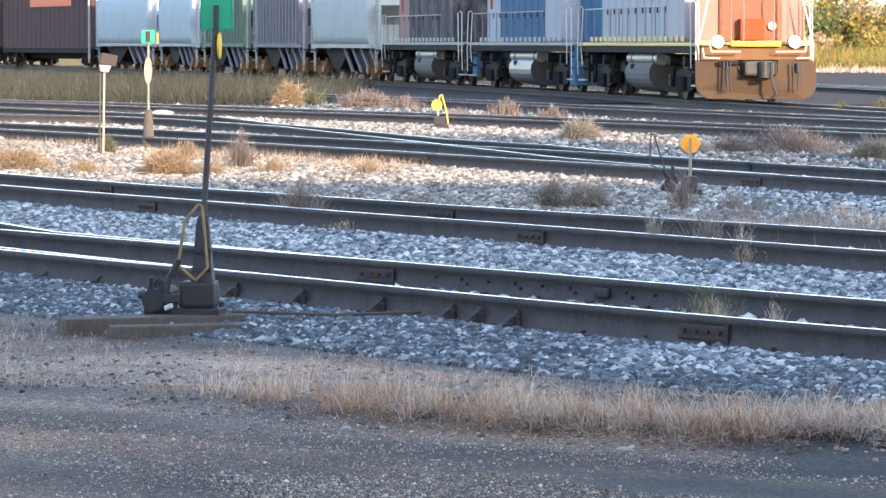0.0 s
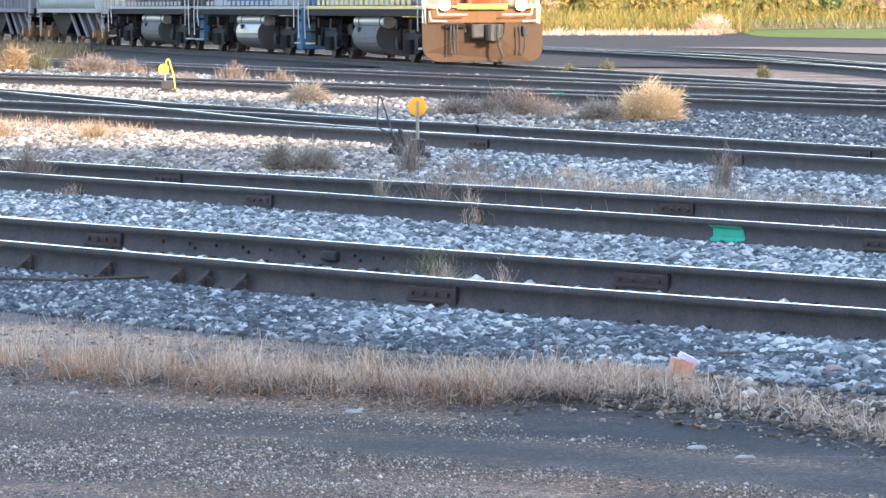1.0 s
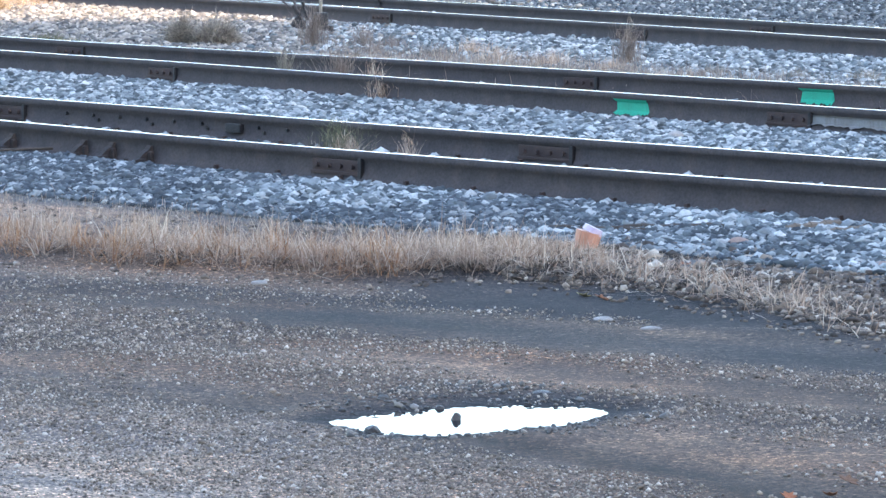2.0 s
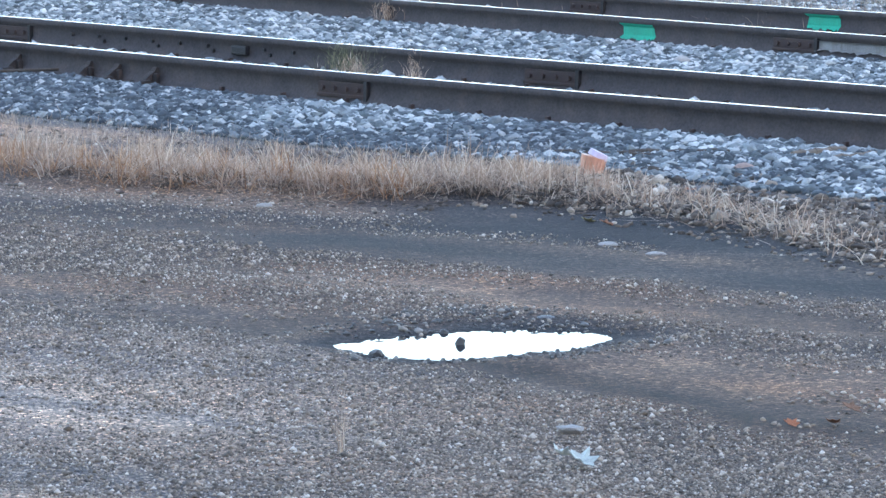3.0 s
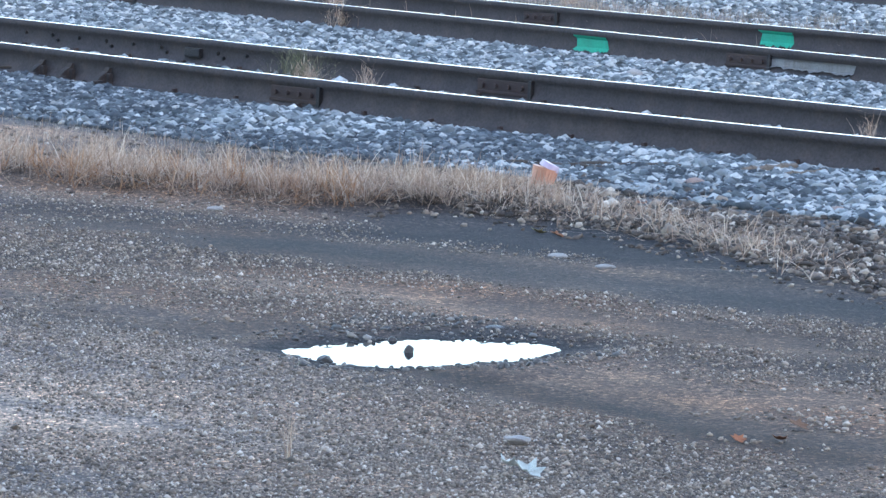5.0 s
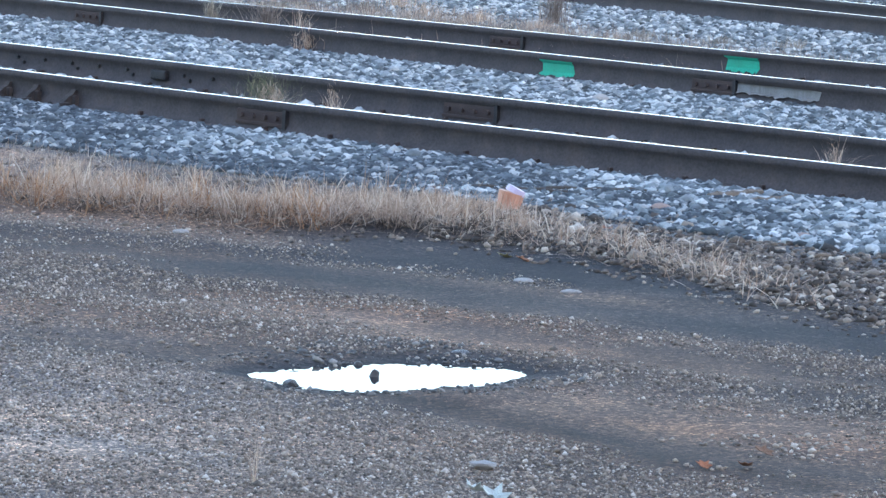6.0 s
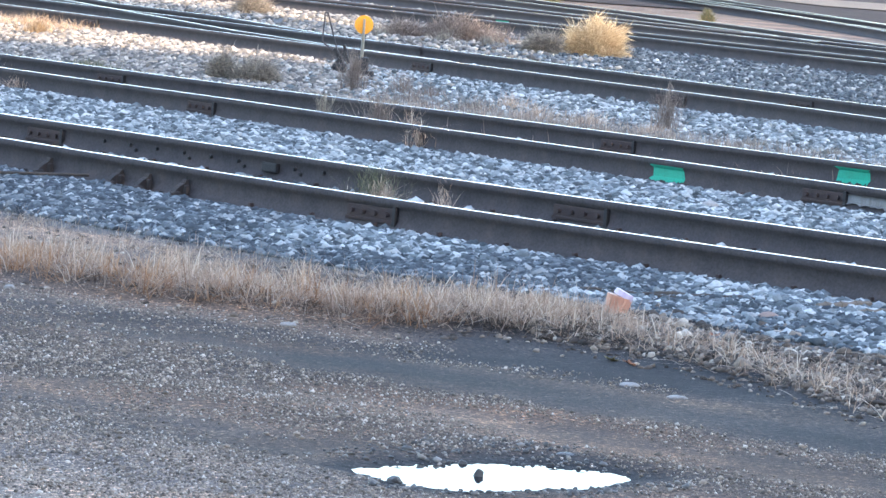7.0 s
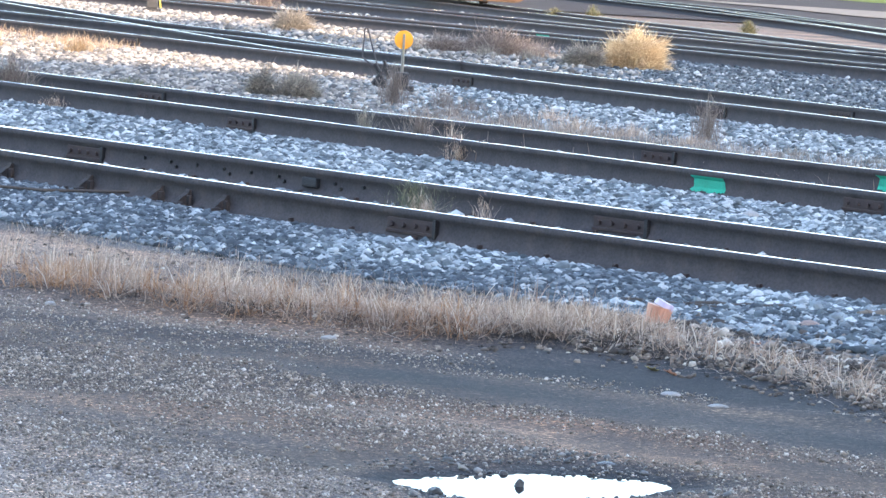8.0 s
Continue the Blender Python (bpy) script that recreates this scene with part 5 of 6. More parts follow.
def yellow_stand():
    z = float(gz(75))
    t = thing("switch_stand", "low switch stand with lemon yellow target and lever", "switch stand", Matrix.Translation((-3.06, 75.0, z)), "switch stands")
    part("base", box(B(-0.16, 0.16, -0.12, 0.12, 0.0, 0.08, bevel=0.01), -0.10, 0.10, -0.08, 0.08, 0.08, 0.24, bevel=0.02), BLACK_IRON, t)
    part("post", rod(bmesh.new(), (-0.03, 0, 0.2), (-0.03, 0, 0.42), 0.02), TIN, t)
    part("target", rod(bmesh.new(), (-0.05, -0.02, 0.44), (-0.05, -0.012, 0.44), 0.095, seg=24), LEMON, t)
    bm = bmesh.new()
    pipe(bm, [(-0.02, -0.05, 0.42), (0.0, -0.05, 0.60), (0.04, -0.05, 0.62), (0.13, -0.05, 0.30), (0.15, -0.05, 0.1)], 0.014, 7)
    part("lever", bm, LEMON, t)


yellow_stand()


def old_stand():
    z = float(gz(62.6))
    t = thing("switch_stand", "old upright switch stand with green and oval targets", "switch stand", Matrix.Translation((-6.87, 62.6, z)), "switch stands")
    part("base", B(-0.20, 0.20, -0.16, 0.16, -0.05, 0.06, bevel=0.015), TIMBER, t)
    bm = bmesh.new()
    rod(bm, (0, 0, 0.05), (0, 0, 0.40), 0.095, 0.07, 14)
    rod(bm, (0, 0, 0.40), (0, 0, 0.58), 0.07, 0.055, 14)
    part("housing", bm, TIMBER, t)
    part("post", rod(bmesh.new(), (0, 0, 0.55), (0, 0, 1.60), 0.018), TIN, t)
    bm = rod(bmesh.new(), (0, -0.024, 1.16), (0, -0.018, 1.16), 0.20, seg=24)
    for v in bm.verts:
        v.co.x *= 0.30
    part("oval_target", bm, TIN, t, "pale weathered oval target")
    part("target", B(-0.10, 0.10, -0.03, -0.022, 1.56, 1.76, bevel=0.012), GREEN_SIGN, t, "green square target")
    part("lantern", B(-0.035, 0.035, -0.05, -0.03, 1.58, 1.74, bevel=0.01), BLACK_IRON, t)
    part("side_target", B(0.125, 0.15, -0.02, 0.02, 1.54, 1.72, bevel=0.01), ORANGE_DISC, t, "orange target edge")


old_stand()


GALVANISED = painted("tan weathered steel", (0.46, 0.41, 0.33), (0.22, 0.16, 0.11), 0.6, 0.6, 8)


def marker_post():
    z = float(gz(59.5))
    t = thing("marker_post", "pale metal marker post with a tilted rusty plate", "post", Matrix.Translation((-7.15, 59.5, z)))
    part("post", rod(bmesh.new(), (-0.02, 0, -0.1), (0.0, 0, 1.24), 0.015, seg=10), GALVANISED, t)
    part("back_bar", rod(bmesh.new(), (-0.075, 0.02, -0.1), (-0.06, 0.02, 1.3), 0.012, seg=8), TIMBER, t, "dark thin bar behind the post")
    part("clamp", rod(bmesh.new(), (0.0, 0, 1.17), (0.01, 0, 1.26), 0.06, 0.09, 10), WHITE_PAINT, t)
    part("plate", B(-0.12, 0.12, -0.03, 0.03, -0.08, 0.08, bevel=0.02, m=Matrix.Translation((0.06, 0, 1.34)) @ Matrix.Rotation(0.18, 4, "Y")), RUST, t, "rusty brown tilted plate")
    part("side_bar", rod(bmesh.new(), (-0.06, 0.02, 0.0), (-0.055, 0.02, 0.24), 0.02, seg=8), TIMBER, t)


marker_post()

# ---- train ----
KS = 0.88
TRAIN = [(3.2, 94.0), (0.28, 110.2), (-3.13, 125.7), (-6.5, 141.2), (-9.9, 154.2), (-13.1, 167.2), (-16.4, 180.2), (-19.6, 193.0), (-24.3, 207.5), (-31.4, 225.0), (-38.5, 241.0)]


def car_matrix(i):
    (xa, ya), (xb, yb) = TRAIN[i], TRAIN[i + 1]
    d = Vector((xb - xa, yb - ya, 0))
    return Matrix.Translation((xa, ya, float(gz(ya)) + 0.18)) @ Matrix.Rotation(math.atan2(d.y, d.x), 4, "Z") @ Matrix.Rotation(0.0105, 4, "Y") @ Matrix.Scale(KS, 4), d.length / KS


track_t = thing("railway_track", "far yard track under a parked train", "railway track", group="yard tracks")
for side in (-0.72, 0.72):
    pts = []
    for i, (x, y) in enumerate([(9.6, 70.0), (7.2, 80.0)] + TRAIN + [(-70, 320)]):
        pts.append(Vector((x + side, y, 0.175 + float(gz(y)))))
    part("rail", rail_mesh(pts), None, track_t, "worn steel rail with a polished head")
for label, pts in (("far yard track curving away to the field", [(13.6, 70), (11.8, 92), (10.9, 101), (9.6, 113), (8.0, 124), (4, 148), (-8, 215)]),
                   ("far yard track joining at a turnout", [(13.9, 74), (12.1, 90), (11.0, 112), (9.6, 122), (7.4, 132), (3, 152), (-8, 205)])):
    tt = thing("railway_track", label, "railway track", group="yard tracks")
    for side in (-0.75, 0.75):
        part("rail", rail_mesh([Vector((x + side, y, 0.18 + float(gz(y)))) for x, y in pts]), None, tt, "worn steel rail with a polished head")

ORANGE_PAINT = painted("locomotive orange paint", (0.21, 0.095, 0.062), (0.09, 0.045, 0.028), 0.5, 0.5, 1.5)
RED_PAINT = painted("locomotive red paint", (0.30, 0.060, 0.024), (0.13, 0.04, 0.02), 0.4, 0.5, 1.5)
PINK_CAB = painted("faded salmon paint", (0.29, 0.168, 0.142), (0.11, 0.07, 0.055), 0.4, 0.5, 1.5)
PLOW_PAINT = painted("rusty plow paint", (0.066, 0.044, 0.030), (0.07, 0.042, 0.028), 0.6, 0.7, 2.0)
STEEL_BLUE = painted("grey blue locomotive paint", (0.37, 0.395, 0.44), (0.22, 0.21, 0.21), 0.5, 0.5, 1.2)
DEEP_BLUE = painted("deep blue paint", (0.045, 0.125, 0.225), (0.14, 0.16, 0.19), 0.4, 0.45, 1.2)
LILAC_CAB = painted("pale lilac cab paint", (0.40, 0.385, 0.42), (0.24, 0.21, 0.21), 0.4, 0.8, 1.2)
DARK_HOOD = painted("dark hood paint", (0.040, 0.039, 0.047), (0.34, 0.30, 0.30), 0.65, 0.5, 1.2)
MAROON = painted("faded maroon paint", (0.34, 0.20, 0.19), (0.10, 0.08, 0.08), 0.5, 0.6, 1.2)
TANK_GREY = painted("fuel tank paint", (0.13, 0.128, 0.135), (0.10, 0.085, 0.075), 0.5, 0.55, 1.5)
TANK_STEEL = painted("steel reservoir", (0.18, 0.185, 0.195), (0.15, 0.13, 0.12), 0.4, 0.45, 1.5, metal=0.3)
UNDER = painted("greasy underframe", (0.013, 0.013, 0.016), (0.05, 0.04, 0.033), 0.45, 0.6, 2.0)
GREASE = painted("black coupler grease", (0.010, 0.010, 0.011), (0.03, 0.022, 0.018), 0.4, 0.45, 4)
# rusty steel with the orange of low sunlight put into its colour
SUNLIT_RUST = painted("sunlit rusty truck steel", (0.16, 0.085, 0.045), (0.07, 0.045, 0.03), 0.6, 0.7, 3)
WHEEL = painted("wheel steel", (0.07, 0.06, 0.055), (0.12, 0.08, 0.06), 0.5, 0.5, 3, metal=0.3)
SILL_WHITE = painted("dirty white sill", (0.413, 0.405, 0.383), (0.25, 0.22, 0.2), 0.5, 0.5, 2)
SILL_YELLOW = painted("yellow sill stripe", (0.525, 0.390, 0.120), (0.35, 0.26, 0.12), 0.4, 0.5, 2)
LIME = painted("bright yellow step edge", (0.510, 0.432, 0.012), (0.6, 0.5, 0.05), 0.2, 0.4, 2)
HOPPER_PALE = painted("pale hopper paint", (0.40, 0.44, 0.45), (0.26, 0.24, 0.22), 0.5, 0.6, 0.8)
HOPPER_BLUE = painted("pale blue hopper paint", (0.38, 0.45, 0.50), (0.25, 0.25, 0.25), 0.4, 0.6, 0.8)
HOPPER_GREEN = painted("grey green hopper paint", (0.15, 0.20, 0.165), (0.12, 0.12, 0.1), 0.5, 0.6, 0.8)
HOPPER_GREY = painted("grey violet hopper paint", (0.21, 0.20, 0.235), (0.14, 0.12, 0.12), 0.5, 0.6, 0.8)
BOX_BROWN = painted("boxcar brown paint", (0.078, 0.046, 0.048), (0.10, 0.08, 0.082), 0.5, 0.7, 0.8)
BOX_ORANGE = painted("boxcar orange paint", (0.66, 0.13, 0.04), (0.5, 0.14, 0.06), 0.25, 0.6, 0.8)
SIGNAL_ORANGE = painted("orange bearing cap paint", (0.36, 0.17, 0.06), (0.3, 0.15, 0.06), 0.4, 0.5, 3)


for mt in (ORANGE_PAINT, RED_PAINT, PINK_CAB, PLOW_PAINT, STEEL_BLUE, LILAC_CAB, DEEP_BLUE, DARK_HOOD, MAROON, TANK_GREY, UNDER, HOPPER_PALE, HOPPER_BLUE, HOPPER_GREEN, HOPPER_GREY, BOX_BROWN, SUNLIT_RUST, WHEEL, SILL_WHITE):
    mt.node_tree.nodes["Principled BSDF"].inputs["Specular IOR Level"].default_value = 0.12
    mt.node_tree.nodes["Principled BSDF"].inputs["Roughness"].default_value = 0.8


def lamp_glass():
    m, n, l, b = material("lit headlight lens", 0.2)
    b.inputs["Base Color"].default_value = (0.9, 0.85, 0.7, 1)
    b.inputs["Emission Color"].default_value = (1.0, 0.80, 0.45, 1)
    b.inputs["Emission Strength"].default_value = 14.0
    return m


LENS = lamp_glass()


def wheel_mesh(r=0.46):
    bm = rod(bmesh.new(), (0, 0.0, 0), (0, 0.13, 0), r, seg=24)
    rod(bm, (0, -0.03, 0), (0, 0.0, 0), r + 0.03, seg=24)
    rod(bm, (0, 0.13, 0), (0, 0.18, 0), r * 0.35, seg=14)
    return mesh_of(bm, "wheel")


WHEEL_ME = wheel_mesh(0.50)
SMALL_WHEEL_ME = wheel_mesh(0.42)


def bogie(parent, x, axle, wheel_me, r, cap=None, steel=None):
    bm = bmesh.new()
    for s in (-1, 1):
        y0, y1 = (1.02, 1.20) if s > 0 else (-1.20, -1.02)
        prism(bm, [(x - axle - 0.35, r - 0.12), (x - axle - 0.35, r + 0.18), (x - 0.5, r + 0.30), (x + 0.5, r + 0.30), (x + axle + 0.35, r + 0.18), (x + axle + 0.35, r - 0.12), (x + 0.55, r - 0.28), (x - 0.55, r - 0.28)], "y", y0, y1)
        for k in (-0.28, 0.0, 0.28):
            rod(bm, (x + k, s * 1.24, r - 0.26), (x + k, s * 1.24, r + 0.12), 0.10, seg=10)
        for k in (-axle, axle):
            box(bm, x + k - 0.17, x + k + 0.17, min(s * 1.2, s * 1.32), max(s * 1.2, s * 1.32), r - 0.16, r + 0.16, bevel=0.03)
            rod(bm, (x + k - 0.4 * s, s * 1.28, r + 0.05), (x + k - 0.4 * s, s * 1.28, r + 0.45), 0.05, seg=8)
    box(bm, x - 0.3, x + 0.3, -1.1, 1.1, r - 0.1, r + 0.3)
    b = part("bogie", bm, steel or UNDER, parent)
    for k in (-axle, axle):
        for s in (-1, 1):
            w = part("wheel", wheel_me, WHEEL, b)
            w.matrix_basis = Matrix.Translation((x + k, s * 0.76, r)) @ (Matrix.Identity(4) if s > 0 else Matrix.Rotation(math.pi, 4, "Z"))
        if cap:
            c = rod(bmesh.new(), (x + k, 1.32, r), (x + k, 1.38, r), 0.13, seg=12)
            part("bearing_cap", c, cap, b, "orange bearing cap")
    return b


def handrail(parent, pts, r=0.022, mat=None, name="handrail", label=""):
    return part(name, pipe(bmesh.new(), pts, r, 7), mat or WHITE_PAINT, parent, label)


def locomotive(i, label, hood, cab, sill, end, tank, blocks, front=False, tank_top=None, rear=None):
    m, L = car_matrix(i)
    t = thing("locomotive", label, "locomotive", m, "parked train")
    a, b = 0.55, L - 0.45
    part("frame", B(a, b, -1.42, 1.42, 1.22, 1.40, bevel=0.02), UNDER, t)
    part("walkway", B(a + 0.1, b - 0.1, -1.46, 1.46, 1.404, 1.50, bevel=0.015), sill, t, "painted walkway edge stripe")
    for k in range(int((b - a - 3) / 0.75)):
        x = a + 1.6 + 0.75 * k
        part("reflector", B(x, x + 0.42, 1.462, 1.475, 1.52, 1.66, bevel=0.004), blocks, t)
    part("hood", B(4.7, b - 0.9, -0.92, 0.92, 1.50, 4.15, bevel=0.10), hood, t)
    n = 11
    step = (b - 1.2 - 5.0) / n
    for k in range(n):
        x = 5.0 + k * step
        part("hood_door", B(x + 0.05, x + step - 0.05, 0.925, 0.95, 1.62, 3.25, bevel=0.012), hood, t)
        part("latch", B(x + 0.12, x + 0.18, 0.95, 0.985, 2.30, 2.45, bevel=0.006), BLACK_IRON, t)
    part("cab", B(2.3, 4.7, -1.44, 1.44, 1.50, 4.45, bevel=0.08), cab, t)
    for x in (2.65, 3.65):
        part("cab_window", B(x, x + 0.7, 1.445, 1.46, 3.05, 3.75, bevel=0.02), BLACK_IRON, t, "dark cab window")
    if rear:
        part("rear_cab", B(b - 3.2, b - 0.86, -0.96, 0.96, 1.502, 4.2, bevel=0.06), rear, t, "faded rear end of the hood")
        part("stripe", B(b - 1.9, b - 1.5, 0.962, 0.975, 2.6, 4.0, bevel=0.004), RED_PAINT, t, "red painted stripe")
    part("nose", B(0.95, 2.3, -0.85, 0.85, 1.50, 3.05, bevel=0.12), end, t)
    # tank and reservoirs
    out = []
    for k in range(28):
        q = 2 * math.pi * k / 28
        c, sn = math.cos(q), math.sin(q)
        out.append((1.40 * math.copysign(abs(c) ** 0.62, c), 0.66 + 0.53 * math.copysign(abs(sn) ** 0.85, sn)))
    tk = part("fuel_tank", prism(bmesh.new(), out, "x", L * 0.39, L * 0.39 + 3.6), tank, t)
    part("end_plate", prism(bmesh.new(), [(y * 1.01, z) for y, z in out], "x", L * 0.39 - 0.05, L * 0.39 - 0.004), BLACK_IRON, tk)
    part("filler_cap", rod(bmesh.new(), (L * 0.39 + 2.6, 1.3, 0.85), (L * 0.39 + 2.6, 1.44, 0.85), 0.07, seg=10), BLACK_IRON, tk)
    part("air_reservoir", rod(bmesh.new(), (L * 0.36, 1.15, 1.06), (L * 0.36 + 4.4, 1.15, 1.06), 0.17, seg=16), tank_top or TANK_STEEL, t)
    for x in (L * 0.36 + 0.5, L * 0.36 + 3.6):
        part("strap", rod(bmesh.new(), (x, 1.15, 1.06), (x + 0.08, 1.15, 1.06), 0.18, seg=16), UNDER, t)
    for x in (3.5, L - 3.4):
        bogie(t, x, 1.35, WHEEL_ME, 0.50)
        for k in (-1.0, 1.0):
            part("brake_cylinder", rod(bmesh.new(), (x + k, 1.1, 1.02), (x + k, 1.40, 1.02), 0.14, seg=12), UNDER, t)
        part("sand_pipe", pipe(bmesh.new(), [(x - 2.0, 1.25, 1.2), (x - 1.95, 1.28, 0.6), (x - 1.85, 1.0, 0.15)], 0.03), UNDER, t)
    # side rails
    for k in range(10):
        x = 5.0 + k * (b - 6.2) / 9
        part("stanchion", rod(bmesh.new(), (x, 1.43, 1.5), (x, 1.43, 2.45), 0.014, seg=6), TANK_STEEL, t)
    handrail(t, [(4.8, 1.43, 2.45), (b - 1.0, 1.43, 2.45)], 0.016, TANK_STEEL)
    # step wells and grab rails at the ends
    for x, s in ((a, 1), (b, -1)):
        x1 = x + s * 0.75
        for sy in (-1, 1):
            st = part("step_well", prism(bmesh.new(), [(x, 0.35), (x, 1.40), (x1, 1.40), (x1, 0.35)], "y", min(sy * 1.0, sy * 1.28), max(sy * 1.0, sy * 1.28)), end if i == 1 else UNDER, t)
            for z in (0.38, 0.72, 1.06):
                part("step", B(min(x, x1), max(x, x1), min(sy * 1.28, sy * 1.45), max(sy * 1.28, sy * 1.45), z, z + 0.05, bevel=0.008), SILL_WHITE if z < 0.5 else UNDER, st)
            handrail(t, [(x + s * 0.02, sy * 1.46, 0.55), (x + s * 0.0, sy * 1.48, 1.2), (x + s * 0.10, sy * 1.46, 2.5), (x + s * 0.6, sy * 1.44, 2.55)], 0.017)
            handrail(t, [(x1, sy * 1.46, 0.85), (x1 - s * 0.1, sy * 1.48, 1.3), (x1 + s * 0.10, sy * 1.46, 2.5)], 0.017)
        part("end_sill", B(min(x - s * 0.12, x), max(x - s * 0.12, x), -1.40, 1.40, 0.95, 1.45, bevel=0.02), end if i == 1 else UNDER, t)
        cp = B(min(x - s * 0.55, x), max(x - s * 0.55, x), -0.16, 0.16, 0.72, 1.02, bevel=0.04)
        box(cp, min(x - s * 0.62, x - s * 0.40), max(x - s * 0.62, x - s * 0.40), -0.22, 0.20, 0.68, 1.06, bevel=0.06)
        part("coupler", cp, UNDER, t)
    if i == 1:
        for sy in (-1, 1):
            part("end_panel", B(a - 0.16, a + 0.6, min(sy * 0.45, sy * 1.40), max(sy * 0.45, sy * 1.40), 0.22, 1.40, bevel=0.02), DEEP_BLUE, t, "deep blue end panel")
    if front:
        # plow with rounded lower corners and a bite for the coupler
        hw, out = 1.55, []
        for k in range(9):
            q = math.pi / 2 * k / 8
            out.append((hw - 0.42 + 0.42 * math.cos(q), 0.46 - 0.38 * math.sin(q)))
        left = [(-y, z) for y, z in out[::-1]]
        shape = [(hw, 1.06), *out, *left, (-hw, 1.06), (-0.52, 1.06), (-0.50, 0.76), (-0.40, 0.68), (0.40, 0.68), (0.50, 0.76), (0.52, 1.06)]
        bm = prism(bmesh.new(), shape, "x", -0.02, 0.04)
        for v in bm.verts:
            v.co.x += 0.28 * (abs(v.co.y) / hw) ** 1.5 - 0.10 * (1 - min(v.co.z, 1.0))
        pl = part("plow", bm, PLOW_PAINT, t, "rusty orange snow plow with bent edges")
        for y in (0.74, 0.82, 0.90, -0.86, -0.98):
            part("air_hose", pipe(bmesh.new(), [(-0.16, y, 1.02), (-0.20, y * 1.02, 0.62), (-0.17, y * 0.99, 0.30)], 0.024, 7), BLACK_IRON, pl)
        part("bracket", B(-0.10, 0.02, 0.52, 1.02, 0.94, 1.04, bevel=0.01), UNDER, pl)
        part("step_hole", B(-0.035, 0.12, -1.14, -0.98, 0.76, 0.98, bevel=0.01), BLACK_IRON, pl)
        cp = B(-0.42, 0.3, -0.40, 0.42, 0.66, 1.04, bevel=0.06)
        rod(cp, (-0.50, -0.06, 0.62), (-0.50, -0.06, 1.02), 0.15, seg=14)
        rod(cp, (-0.46, -0.26, 0.70), (-0.46, -0.26, 1.00), 0.10, seg=12)
        part("coupler_pocket", cp, GREASE, t, "black iron coupler and pocket")
        part("uncoupling_hose", pipe(bmesh.new(), [(-0.5, -0.22, 0.80), (-0.54, -0.26, 0.45), (-0.52, -0.36, 0.22), (-0.46, -0.24, 0.10)], 0.04, 8), BLACK_IRON, t)
        part("front_plate", B(0.30, 0.54, -1.40, 1.40, 1.06, 1.42, bevel=0.02), SUNLIT_RUST, t)
        part("step_edge", B(0.12, 0.30, -0.62, 0.66, 1.40, 1.54, bevel=0.02), LIME, t, "bright yellow platform edge")
        for y0, y1 in ((0.98, 1.44), (-1.44, -1.12)):
            part("step_edge", B(0.20, 0.30, y0, y1, 1.42, 1.54, bevel=0.015), SILL_YELLOW, t)
        for y in (1.0, -0.98):
            ho = part("ditch_light", rod(bmesh.new(), (0.30, y, 1.52), (0.14, y, 1.52), 0.16, 0.15, seg=20), SILL_YELLOW, t, "round lit ditch light")
            part("lens", rod(bmesh.new(), (0.14, y, 1.52), (0.125, y, 1.52), 0.145, seg=20), LENS, ho)
        part("marker_light", rod(bmesh.new(), (0.9, -0.55, 1.92), (0.86, -0.55, 1.92), 0.11, seg=16), ROCK, t)
        part("battery_box", B(0.62, 0.95, -0.30, 0.32, 1.56, 2.10, bevel=0.02), RED_PAINT, t, "red box on front platform")
        part("cab_front", B(0.99, 1.02, -1.42, 1.42, 1.52, 2.9, bevel=0.0), PINK_CAB, t, "faded salmon cab front")
        for y in (0.62, 0.30, -0.48, -0.85):
            handrail(t, [(0.34, y, 1.5), (0.34, y, 2.75)], 0.022, PINK_CAB)
        for s in (-1, 1):
            handrail(t, [(0.26, s * 1.46, 0.9), (0.26, s * 1.48, 1.45), (0.34, s * 1.18, 2.75)], 0.022)
            handrail(t, [(0.30, s * 1.46, 1.45), (0.34, s * 1.46, 2.75)], 0.017)
            handrail(t, [(-0.04, s * 0.45, 1.27), (-0.04, s * 1.20, 1.27), (-0.02, s * 1.24, 1.46), (0.1, s * 1.40, 1.46)], 0.021, SILL_WHITE, "grab_bar")
            handrail(t, [(-0.02, s * 0.98, 1.10), (-0.02, s * 1.38, 1.12), (0.0, s * 1.42, 1.36)], 0.021, SILL_WHITE, "grab_bar")
    return t


locomotive(0, "locomotive with orange front, grey hood and lit lights", STEEL_BLUE, LILAC_CAB, SILL_YELLOW, ORANGE_PAINT, TANK_GREY, SILL_YELLOW, front=True)
locomotive(1, "locomotive with blue hood, white sill and blue ends", DEEP_BLUE, STEEL_BLUE, SILL_WHITE, DEEP_BLUE, TANK_STEEL, SILL_WHITE, rear=STEEL_BLUE)
locomotive(2, "dark locomotive with faded maroon rear and pale sill", DARK_HOOD, DARK_HOOD, SILL_WHITE, DARK_HOOD, TANK_GREY, SILL_WHITE, rear=MAROON)


